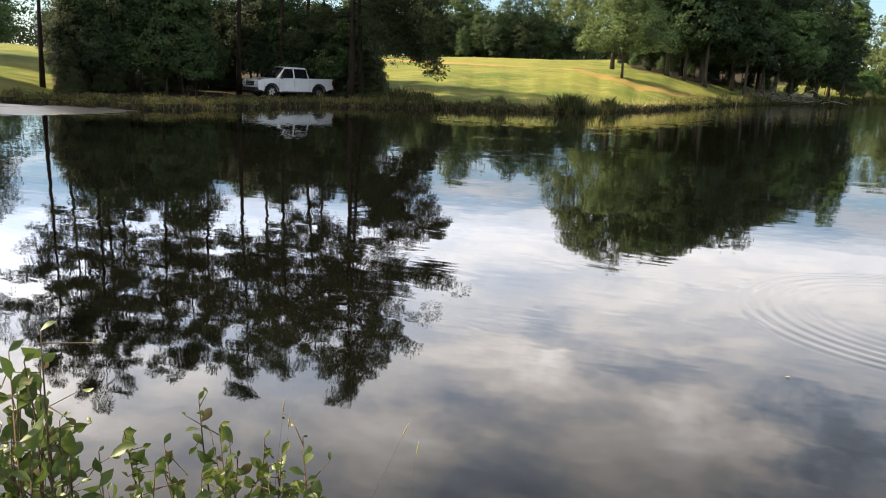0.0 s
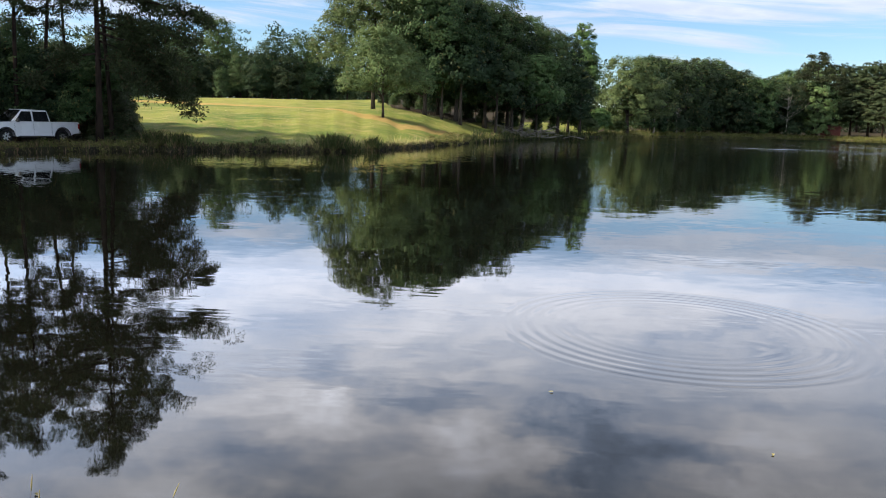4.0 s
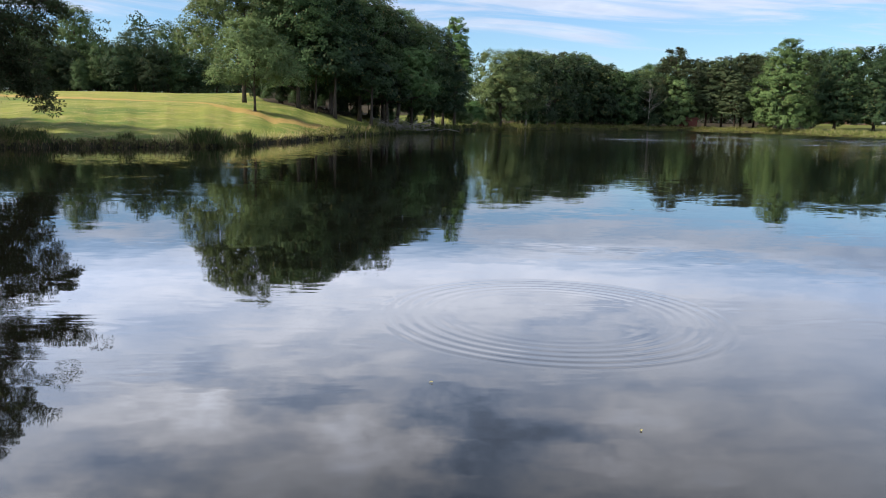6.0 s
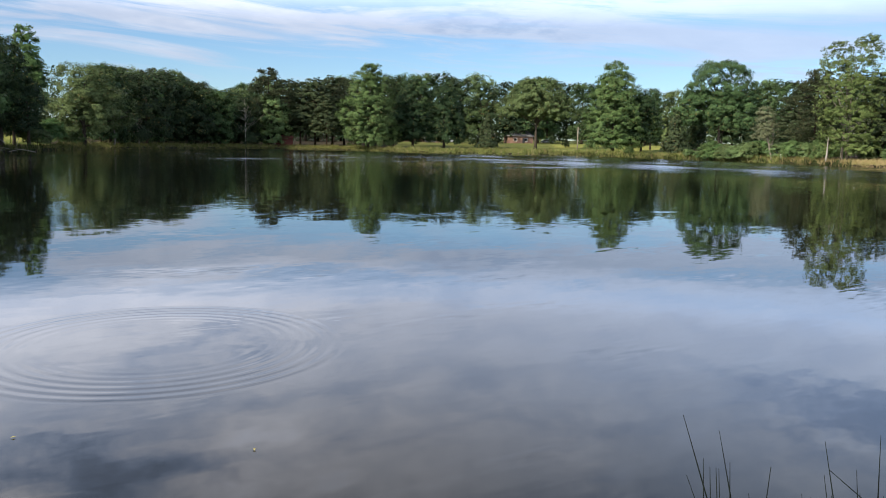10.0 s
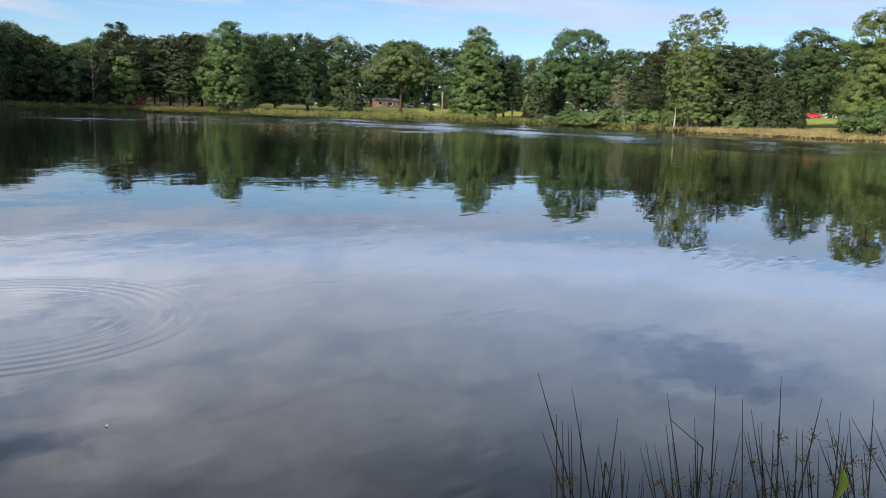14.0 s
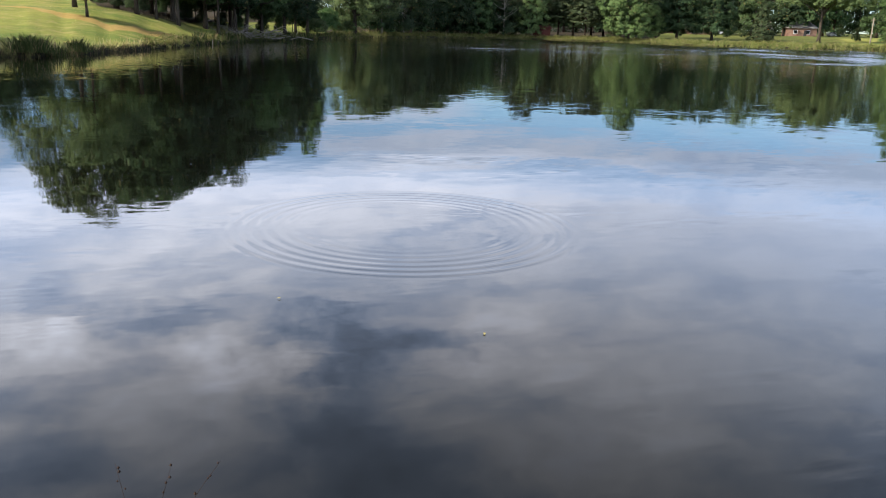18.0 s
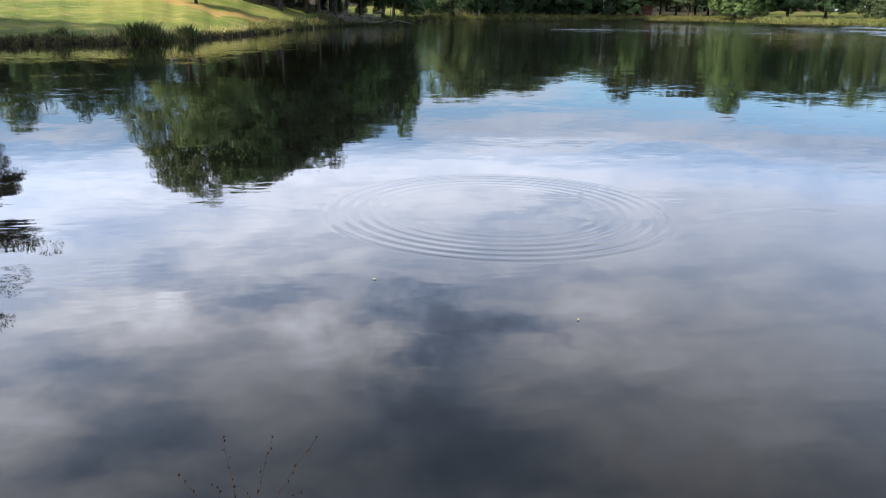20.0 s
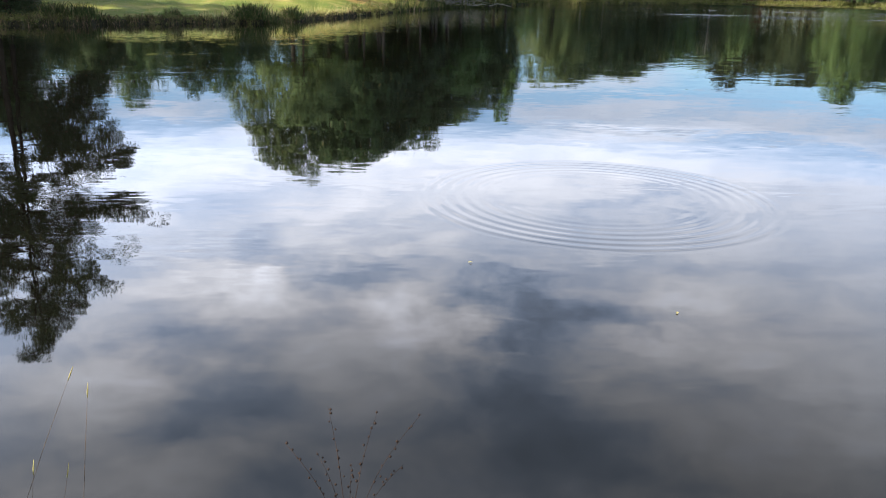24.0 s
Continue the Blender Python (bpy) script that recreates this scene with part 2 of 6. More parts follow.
finish(n, Base_Color=col, Roughness=0.95, Specular_IOR_Level=0.1,
       Normal=n.add("ShaderNodeBump", Strength=0.8, Distance=0.1, Height=n.noise(o, 2.4, 6.0, 0.75).outputs[0]).outputs[0])

OAK = foliage("oak_leaves", (0.038, 0.076, 0.028), (0.102, 0.166, 0.066))
OAK_PALE = foliage("pale_oak_leaves", (0.074, 0.126, 0.048), (0.180, 0.252, 0.100))
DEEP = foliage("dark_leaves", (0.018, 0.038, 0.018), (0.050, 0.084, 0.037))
BRIGHT = foliage("bright_leaves", (0.060, 0.122, 0.040), (0.152, 0.240, 0.084))
NEEDLE = foliage("pine_needles", (0.036, 0.054, 0.024), (0.074, 0.100, 0.042), 0.15, (0.11, 0.075, 0.04), 0.05)
CEDAR = foliage("cedar_sprays", (0.030, 0.048, 0.024), (0.076, 0.098, 0.046), 0.15, (0.10, 0.085, 0.04), 0.05)
GREY_LEAF = foliage("grey_green_leaves", (0.160, 0.195, 0.110), (0.290, 0.330, 0.190), 0.35, (0.22, 0.22, 0.13), 0.1)
FRESH = foliage("fresh_poplar_leaves", (0.090, 0.155, 0.048), (0.225, 0.310, 0.105), 0.3)
BUSH = foliage("bush_leaves", (0.042, 0.078, 0.015), (0.110, 0.150, 0.028), 0.35, (0.17, 0.21, 0.045), 0.08)
SHORE_MIX = foliage("shore_blades", (0.060, 0.070, 0.026), (0.150, 0.145, 0.058), 0.3, (0.24, 0.17, 0.10), 0.2)
REED = foliage("reed_blades", (0.032, 0.052, 0.016), (0.085, 0.105, 0.034), 0.3, (0.20, 0.15, 0.08), 0.10)
STRAW = foliage("dry_grass_blades", (0.37, 0.34, 0.13), (0.58, 0.50, 0.23), 0.3, (0.40, 0.29, 0.17), 0.2)
MARSH = foliage("marsh_blades", (0.12, 0.16, 0.04), (0.26, 0.27, 0.085), 0.3, (0.30, 0.26, 0.13), 0.15)
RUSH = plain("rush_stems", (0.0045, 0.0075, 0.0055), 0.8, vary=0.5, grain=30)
BARK = bark("oak_bark", (0.018, 0.014, 0.011), (0.070, 0.057, 0.044))
PINE_BARK = bark("pine_bark", (0.010, 0.007, 0.006), (0.036, 0.025, 0.019), 4.0)
PALE_BARK = bark("pale_bark", (0.10, 0.085, 0.065), (0.25, 0.22, 0.18))
DEAD = bark("dead_wood", (0.11, 0.10, 0.085), (0.29, 0.265, 0.235), 9.0)
BLEACHED = bark("bleached_wood", (0.16, 0.15, 0.13), (0.36, 0.335, 0.30), 9.0)
TWIG = plain("twig", (0.12, 0.085, 0.06), 0.8, vary=0.4, grain=60)

# water: a dark pond whose surface slopes come from ripples, wind streaks and one ring of waves
WATER, n = material("pond_water")
o = n.add("ShaderNodeTexCoord").outputs["Object"]


def slopes(vec, scale, amount, detail=2.0):
    c = n.vec("SUBTRACT", n.noise(vec, scale, detail, 0.5).outputs["Color"], (0.5, 0.5, 0.5)).outputs[0]
    return n.vec("MULTIPLY", c, (amount, amount, 0)).outputs[0]


far = n.add("ShaderNodeSeparateXYZ", Vector=n.stretch(o, (1, 1, 1), 47)).outputs
reach = n.vec("LENGTH", o).outputs["Value"]
calm = n.vec("ADD", slopes(n.stretch(o, (0.5, 1.0, 1), -12), 1.3, 0.016), slopes(n.stretch(o, (0.6, 1.0, 1), 9), 5.5, 0.008)).outputs[0]
calm = n.vec("ADD", calm, slopes(o, 0.16, 0.006)).outputs[0]
cats = n.span(n.noise(n.stretch(o, (0.5, 1.1, 1), 20), 0.42, 4.0, 0.6).outputs[0], 0.50, 0.68)
paws = n.vec("MULTIPLY", slopes(n.stretch(o, (0.35, 1.4, 1), 12), 7.5, 0.10, 3.0), n.add("ShaderNodeCombineXYZ", X=cats, Y=cats, Z=0.0).outputs[0]).outputs[0]
calm = n.vec("ADD", calm, paws).outputs[0]
patchy = n.span(n.noise(n.stretch(o, (0.5, 1.0, 1), 35), 0.33, 3.0).outputs[0], 0.35, 0.7, 0.35, 1.5)
patchy = n.math("MULTIPLY", patchy, n.span(reach, 12, 60, 1.0, 0.7))
calm = n.vec("MULTIPLY", calm, n.add("ShaderNodeCombineXYZ", X=patchy, Y=patchy, Z=0.0).outputs[0]).outputs[0]
# further out, short ripples draw the mirrored trees into upright smears
fine = n.math("MULTIPLY", n.span(reach, 8, 70, 0.10, 1.0), n.span(far[1], 20, 90, 0.55, 1.25))
short = n.vec("MULTIPLY", slopes(n.stretch(o, (0.35, 1.0, 1), 12), 9.0, 0.125, 2.0), n.add("ShaderNodeCombineXYZ", X=fine, Y=fine, Z=0.0).outputs[0]).outputs[0]
calm = n.vec("ADD", calm, short).outputs[0]
# wind streaks run across the far right of the pond
along = n.stretch(o, (0.022, 0.17, 1), 44)
gust = n.span(n.noise(along, 1.0, 5.0, 0.65, 0.3).outputs[0], 0.52, 0.64)
gust = n.math("MULTIPLY", gust, n.span(far[1], 62, 84, 0.0, 0.65))
at_ = n.add("ShaderNodeSeparateXYZ", Vector=o).outputs
lane = n.math("MULTIPLY", n.span(at_[0], 50, 68), n.span(n.noise(n.stretch(o, (0.10, 0.022, 1), 8), 1.0, 4.0, 0.65).outputs[0], 0.36, 0.60, 0.15, 1.0))
gust = n.math("MAXIMUM", gust, n.math("MULTIPLY", lane, 0.55))
# a ruffled patch below the pines, its sky reflection painted in as pale colour
patch_at = n.vec("LENGTH", n.vec("MULTIPLY", n.stretch(n.vec("SUBTRACT", o, (-25.0, 23.8, 0)).outputs[0], (1, 1, 1), -44), (0.24, 0.26, 0)).outputs[0]).outputs["Value"]
sky_sheen = n.span(patch_at, 1.45, 0.45)
sky_sheen = n.span(n.math("ADD", sky_sheen, n.math("MULTIPLY", n.math("SUBTRACT", n.noise(n.stretch(o, (0.35, 2.2, 1), -44), 0.9, 5.0, 0.65).outputs[0], 0.5), 2.2)), 0.35, 0.9)
chop = slopes(n.stretch(o, (0.7, 1.3, 1), 47), 6.0, 0.55, 2.0)
chop = n.vec("MULTIPLY", chop, n.add("ShaderNodeCombineXYZ", X=gust, Y=gust, Z=0.0).outputs[0]).outputs[0]
RING_X, RING_Y, RING_R = 2.02, 8.0, 1.75
off = n.vec("MULTIPLY", n.vec("SUBTRACT", o, (RING_X, RING_Y, 0)).outputs[0], (1, 1, 0)).outputs[0]
r = n.vec("LENGTH", off).outputs["Value"]
inside = n.math("MULTIPLY", n.span(r, RING_R - 0.95, RING_R - 0.1), n.span(r, RING_R + 0.18, RING_R - 0.02))
wave = n.math("MULTIPLY", n.math("SINE", n.math("MULTIPLY", r, 43.0)), n.math("MULTIPLY", inside, 0.025))
ring = n.vec("MULTIPLY", n.vec("NORMALIZE", off).outputs[0], n.add("ShaderNodeCombineXYZ", X=wave, Y=wave, Z=0.0).outputs[0]).outputs[0]
# of ruffled water, the wave sides that face the eye's shore are the ones seen
lift = n.math("MULTIPLY", gust, -0.13)
lean_ = n.vec("MULTIPLY", n.vec("NORMALIZE", n.vec("MULTIPLY", o, (1, 1, 0)).outputs[0]).outputs[0], n.add("ShaderNodeCombineXYZ", X=lift, Y=lift, Z=0.0).outputs[0]).outputs[0]
tilt = n.vec("ADD", n.vec("ADD", calm, n.vec("ADD", chop, lean_).outputs[0]).outputs[0], ring).outputs[0]
normal = n.vec("NORMALIZE", n.vec("ADD", tilt, (0, 0, 1)).outputs[0]).outputs[0]
murk = n.mix(n.noise(o, 0.2, 3.0).outputs[0], (0.0025, 0.003, 0.0022), (0.005, 0.005, 0.004))
finish(n, Base_Color=n.mix(sky_sheen, murk, (0.13, 0.125, 0.105)), Roughness=n.math("ADD", n.span(n.vec("LENGTH", o).outputs["Value"], 12, 90, 0.02, 0.055), n.math("MULTIPLY", sky_sheen, 0.4)), IOR=1.62, Normal=normal)

# ---- building helpers ----


def mesh_of(verts, faces, smooth=False):
    me = bpy.data.meshes.new("mesh")
    me.from_pydata([tuple(v) for v in verts], [], faces)
    if smooth:
        me.shade_smooth()
    return me


def thing(name, label, category, group="", place=None, kind=""):
    ob = tagged(new(name), label, category, group, kind)
    if place is not None:
        ob.matrix_basis = place
    return ob


def part(name, me, mat, parent, label="", at_=None):
    """Links a mesh (or a (verts, faces) pair) as one part under a thing."""
    if isinstance(me, tuple):
        me = mesh_of(*me)
    if mat is not None and not me.materials:
        me.materials.append(mat)
    ob = new(name, me)
    ob.parent = parent
    if at_ is not None:
        ob.matrix_basis = at_
    if label:
        ob["label"] = label
    return ob


def join(*pieces):
    verts, faces = [], []
    for v, f in pieces:
        k = len(verts)
        verts += list(v)
        faces += [tuple(i + k for i in q) for q in f]
    return verts, faces


def box(x0, y0, z0, x1, y1, z1, chamfer=0.0):
    """A box, its upright edges chamfered."""
    c = chamfer
    if c <= 0:
        ring_ = [(x0, y0), (x1, y0), (x1, y1), (x0, y1)]
    else:
        ring_ = [(x0 + c, y0), (x1 - c, y0), (x1, y0 + c), (x1, y1 - c), (x1 - c, y1), (x0 + c, y1), (x0, y1 - c), (x0, y0 + c)]
    return prism(ring_, z0, z1)


def prism(ring_, z0, z1):
    k = len(ring_)
    v = [(x, y, z0) for x, y in ring_] + [(x, y, z1) for x, y in ring_]
    f = [tuple(range(k))[::-1], tuple(range(k, 2 * k))] + [(i, (i + 1) % k, k + (i + 1) % k, k + i) for i in range(k)]
    return v, f


def tube(points, radii, sides=7):
    """A tapered limb along a line of points."""
    pts = [Vector(p) for p in points]
    v, f = [], []
    for i, p in enumerate(pts):
        d = (pts[min(i + 1, len(pts) - 1)] - pts[max(i - 1, 0)]).normalized()
        a = d.orthogonal().normalized() if abs(d.z) < 0.95 else Vector((1, 0, 0)).cross(d).normalized()
        b = d.cross(a)
        for k in range(sides):
            t = 2 * math.pi * k / sides
            v.append(tuple(p + (a * math.cos(t) + b * math.sin(t)) * radii[i]))
    for i in range(len(pts) - 1):
        for k in range(sides):
            k2 = (k + 1) % sides
            f.append((i * sides + k, i * sides + k2, (i + 1) * sides + k2, (i + 1) * sides + k))
    f.append(tuple(range(sides))[::-1])
    f.append(tuple(range((len(pts) - 1) * sides, len(pts) * sides)))
    return v, f


def unit(a):
    return a / np.maximum(np.linalg.norm(a, axis=-1, keepdims=True), 1e-9)


def cards(p, nrm, length, width, rng, along=None):
    """One small pointed leaf at each point p, facing nrm; along: the way its blade runs."""
    k = len(p)
    if along is None:
        along = unit(np.cross(nrm, unit(rng.normal(size=(k, 3)))))
    side = unit(np.cross(nrm, along))
    L = (length * rng.uniform(0.6, 1.35, (k, 1)))
    W = (width * rng.uniform(0.6, 1.35, (k, 1)))
    v = np.stack([p - along * L / 2, p + side * W / 2 + along * L * 0.08, p + along * L / 2, p - side * W / 2 + along * L * 0.08], 1).reshape(-1, 3)
    return v


def quads(v, mat):
    k = len(v) // 4
    me = bpy.data.meshes.new("leaves")
    me.vertices.add(k * 4)
    me.vertices.foreach_set("co", v.astype(np.float32).ravel())
    me.loops.add(k * 4)
    me.loops.foreach_set("vertex_index", np.arange(k * 4, dtype=np.int32))
    me.polygons.add(k)
    me.polygons.foreach_set("loop_start", np.arange(0, k * 4, 4, dtype=np.int32))
    me.update(calc_edges=True)
    me.materials.append(mat)
    return me


def crown(lobes, clumps, leaves, leaf, clump_r, seed, flat=0.65):
    """Leaf points of a crown: clumps near the skin of a few overlapping lobes, leaves round each clump.
    Returns leaf vertices and the clumps' centres."""
    rng = np.random.default_rng(seed)
    lob = np.array(lobes, float)
    area = (lob[:, 3] * lob[:, 5] + lob[:, 3] * lob[:, 4])
    pick = rng.choice(len(lob), clumps, p=area / area.sum())
    u = unit(rng.normal(size=(clumps, 3)))
    u[:, 2] = np.where(u[:, 2] < -0.55, -u[:, 2], u[:, 2])
    turn = rng.uniform(0, 6.28, 6)
    swell = 1 + 0.07 * (np.sin(u[:, 0] * 4 + turn[0]) * np.sin(u[:, 2] * 5 + turn[1]) + np.sin(u[:, 1] * 5 + turn[2]) * np.sin(u[:, 2] * 3 + turn[3]) + np.sin((u[:, 0] + u[:, 1]) * 7 + turn[4]))
    rho = np.where(rng.uniform(size=clumps) < 0.22, rng.uniform(0.25, 0.75, clumps), rng.uniform(0.84, 1.0, clumps)) * swell
    c = lob[pick, :3] + lob[pick, 3:6] * u * rho[:, None]
    cr = clump_r * rng.uniform(0.5, 1.2, clumps)
    per = rng.multinomial(leaves, cr ** 2 / (cr ** 2).sum())
    who = np.repeat(np.arange(clumps), per)
    v = unit(rng.normal(size=(leaves, 3)))
    p = c[who] + v * (cr[who] * rng.uniform(0.1, 1, leaves) ** 0.5)[:, None] * np.array([1, 1, flat])
    nrm = unit(v * 0.30 + u[who] * 0.85 + np.array([0, 0, 0.40]) + rng.normal(size=(leaves, 3)) * 0.36)
    return cards(p, nrm, leaf, leaf * 0.62, rng), c


def limbs_to(c, base_h, top_h, r0, seed, count, sides=6):
    """Crooked limbs from the trunk's axis out to some of the clumps."""
    rng = np.random.default_rng(seed + 7)
    out = []
    for i in rng.choice(len(c), min(count, len(c)), replace=False):
        e = Vector(c[i])
        h = min(max(e.z * rng.uniform(0.45, 0.75), base_h), top_h)
        s = Vector((0, 0, h))
        m = s.lerp(e, 0.5) + Vector((rng.normal() * 0.25, rng.normal() * 0.25, rng.uniform(-0.1, 0.5)))
        rr = r0 * rng.uniform(0.25, 0.45)
        out.append(tube([s, s.lerp(m, 0.5) + Vector((0, 0, 0.1)), m, m.lerp(e, 0.6), e], [rr, rr * 0.8, rr * 0.6, rr * 0.4, rr * 0.12], sides))
    return out


def trunk_of(h, r0, seed, lean=(0, 0), r1=0.25, bend=0.25, sides=10):
    rng = np.random.default_rng(seed + 3)
    pts, rad = [], []
    for i in range(9):
        t = i / 8
        pts.append((lean[0] * t + bend * math.sin(t * 4 + seed) * t * 0.5, lean[1] * t + bend * math.cos(t * 3 + seed) * t * 0.4, h * t - 0.25 * (i == 0)))
        rad.append(r0 * ((1.3 if i == 0 else 1.0) - (1 - r1) * t) * rng.uniform(0.95, 1.05))
    return tube(pts, rad, sides)


def broadleaf(name, label, lobes, mat, seed, leaves=7000, leaf=0.34, clumps=110, clump_r=1.1, trunk=0.3, trunk_h=0.0, limbs=12,
              wood=None, place=None, group="", flat=0.65, stems=1, lean=(0, 0)):
    """A leafy tree: trunk with limbs, and a crown of many leaves."""
    ob = thing(name, label, "tree", group, place)
    v, c = crown(lobes, int(clumps * 6.5), int(leaves * 2.1), leaf * 0.96, clump_r * 0.64, seed, flat)
    top = max(q[2] + q[5] * 0.5 for q in lobes)
    h = trunk_h or top * 0.85
    wood = wood or BARK
    for s in range(stems):
        off_ = ((s - (stems - 1) / 2) * trunk * 3.2, (s % 2) * trunk * 2)
        t = trunk_of(h * (1 - 0.12 * s), trunk, seed + s, lean)
        t = ([(x + off_[0], y + off_[1], z) for x, y, z in t[0]], t[1])
        part("trunk", mesh_of(*t, True), wood, ob)
    for lv, lf in limbs_to(c, top * 0.12, h * 0.95, trunk, seed, limbs):
        part("limb", mesh_of(lv, lf, True), wood, ob)
    part("crown", quads(v, mat), mat, ob)
    return ob


def pine(name, label, h, seed, first=0.38, spread=3.4, limbs=34, tufts=7, needles=20, trunk=0.22, extra=(), place=None, group="",
         mat=None, needle=0.20, width=0.05, top_flat=0.6, puff=1.0):
    """A pine: long bare trunk, crooked limbs, tufts of needles along their outer parts. extra: low limbs as
    (height, turn in degrees, length, drop)."""
    rng = np.random.default_rng(seed)
    ob = thing(name, label, "tree", group, place)
    part("trunk", mesh_of(*trunk_of(h * 0.97, trunk, seed, (rng.normal() * 0.3, rng.normal() * 0.3), 0.16, 0.3), True), PINE_BARK, ob)
    wood, tips, rad = [], [], []
    rows = []
    for i in range(limbs):
        t = first + (0.98 - first) * (i + rng.uniform(0, 0.6)) / limbs
        k = (t - first) / (1 - first)
        ln = spread * (0.45 + 1.1 * k * (1 - k) * 2) * rng.uniform(0.55, 1.15) * (1 - 0.75 * max(k - top_flat, 0) / (1 - top_flat))
        rows.append((t * h, i * 137.5 + rng.uniform(-30, 30), ln, rng.uniform(-0.25, 0.28) * ln, 1.0))
    rows += [(*e, 5.0) for e in extra]
    for z, turn, ln, drop, dense in rows:
        a = radians(turn)
        d = Vector((math.cos(a), math.sin(a), 0))
        side = Vector((-d.y, d.x, 0))
        pts = [Vector((0, 0, z)) + d * ln * s + side * rng.normal() * 0.12 * ln * s + Vector((0, 0, -drop * s * s + rng.normal() * 0.05)) for s in (0, 0.3, 0.6, 0.85, 1.0)]
        r0 = 0.025 + 0.013 * ln
        wood.append(tube(pts, [r0, r0 * 0.8, r0 * 0.55, r0 * 0.35, r0 * 0.15], 5))
        for j in range(int(tufts * dense * max(ln / spread, 0.5)) + 2):
            s = rng.uniform(0.3, 1.05)
            q = pts[0].lerp(pts[-1], s)
            q = q + Vector((0, 0, drop * (s - s * s) + rng.normal() * 0.22)) + side * rng.normal() * 0.26 * ln * s
            tips.append(q)
            rad.append(rng.uniform(0.4, 0.95) * puff)
    tips.append(Vector((0, 0, h)))
    rad.append(0.5)
    for t in wood:
        part("limb", mesh_of(*t, True), PINE_BARK, ob)
    c = np.array(tips)
    who = np.repeat(np.arange(len(c)), needles)
    v = unit(rng.normal(size=(len(who), 3)) + np.array([0, 0, 0.35]))
    p = c[who] + v * (np.array(rad)[who] * rng.uniform(0.1, 1, len(who)) ** 0.5)[:, None] * np.array([1, 1, 0.6])
    nrm = unit(np.cross(v, unit(rng.normal(size=v.shape))))
    m = mat or NEEDLE
    part("crown", quads(cards(p, nrm, needle, width, rng, v), m), m, ob)
    return ob


def blades(points, heights, width, rng, lean=0.35, per=1, jitter=0.0):
    """Upright grass blades rooted at points (k, 3)."""
    p = np.repeat(np.asarray(points, float), per, 0)
    h = np.repeat(np.asarray(heights, float), per) * rng.uniform(0.5, 1.15, len(p))
    p[:, :2] += rng.normal(size=(len(p), 2)) * jitter
    a = rng.uniform(0, 2 * math.pi, len(p))
    side = np.stack([np.cos(a), np.sin(a), np.zeros(len(p))], 1) * width / 2
    tip = p + np.stack([rng.normal(size=len(p)) * lean * h, rng.normal(size=len(p)) * lean * h, h], 1)
    mid = (p * 0.45 + tip * 0.55) * 1.0
    mid[:, 2] += 0.06 * h
    return np.stack([p - side, p + side, mid + side * 0.8, tip], 1).reshape(-1, 3)


# ---- the ground and the pond ----
SHORE = ((100, 30), (75, 34), (60, 38), (47, 38.5), (39.6, 35.2), (33, 38), (29, 42), (23, 43.5), (18, 45), (11.4, 46.5), (7.6, 51), (5, 57), (2.8, 65),
         (0, 79), (-3.1, 96), (-6, 114), (-9, 136), (-14.7, 178), (-18, 198), (-22, 212), (-27, 205), (-31, 190), (-42, 188), (-46, 178),
         (-51, 164), (-55.3, 149), (-60, 132), (-66, 130), (-71, 124), (-76, 112), (-90, 90), (-120, 60))
SLOPE = ((100, .03), (60, .040), (47, .042), (24, .052), (12, .058), (6, .066), (-2, .05), (-9, .020), (-20, .014), (-30, .026), (-42, .033), (-60, .026), (-65, .032), (-68, .045), (-72, .030), (-120, .02))


def table(rows, az):
    rows = sorted(rows)
    return float(np.interp(az, [q[0] for q in rows], [q[1] for q in rows]))


def far_shore(az):
    return table(SHORE, az) + 0.5 * math.sin(az * 2.3) + 0.35 * math.sin(az * 5.1 + 1)


def near_shore(az):
    c = math.cos(radians(az + 10))
    return min(1.75 / max(c, 0.02) + 0.05 * math.sin(az * 0.11), 400.0)


def ground_z(x, y):
    d = math.hypot(x, y)
    az = math.degrees(math.atan2(-x, y))
    r1, r2 = near_shore(az), far_shore(az)
    if d < r1 or r1 >= r2:
        return 0.45 * min(max((r1 - d) / 0.9, 0), 1) ** 0.7
    if d < r2:
        return -0.7 * min((d - r1) / 1.5, (r2 - d) / 3.0, 1)
    s = d - r2
    k = table(SLOPE, az)
    z = (0.24 if az > -2 else 0.38 - 0.14 * min(max((az + 9) / 7, 0), 1)) * min(s / 0.7, 1) ** 0.6 + k * max(min(s, 70) - 9 * min(max((az - 24) / 2, 0), 1) * min(max((47 - az) / 2, 0), 1), 0) + 0.012 * max(s - 70, 0) ** 0.95
    knoll = 0.5 * math.exp(-((s - 26) / 14) ** 2) * min(max((az + 3) / 5, 0), 1) * min(max((23 - az) / 4, 0), 1)
    return z + knoll + (0.05 if az > -7 else 0.10) * min(s / 6, 1) * (math.sin(x * 0.21 + y * 0.13) + math.sin(x * 0.09 - y * 0.27))


def spot(az, d):
    v = heading(az) * d
    return v.x, v.y, ground_z(v.x, v.y)


def stand(az, d, turn=0.0, scale=1.0, sink=0.0):
    x, y, z = spot(az, d)
    s = scale if isinstance(scale, tuple) else (scale,) * 3
    return pose(x, y, z - sink, 0, 0, turn) @ Matrix.Diagonal((*s, 1))


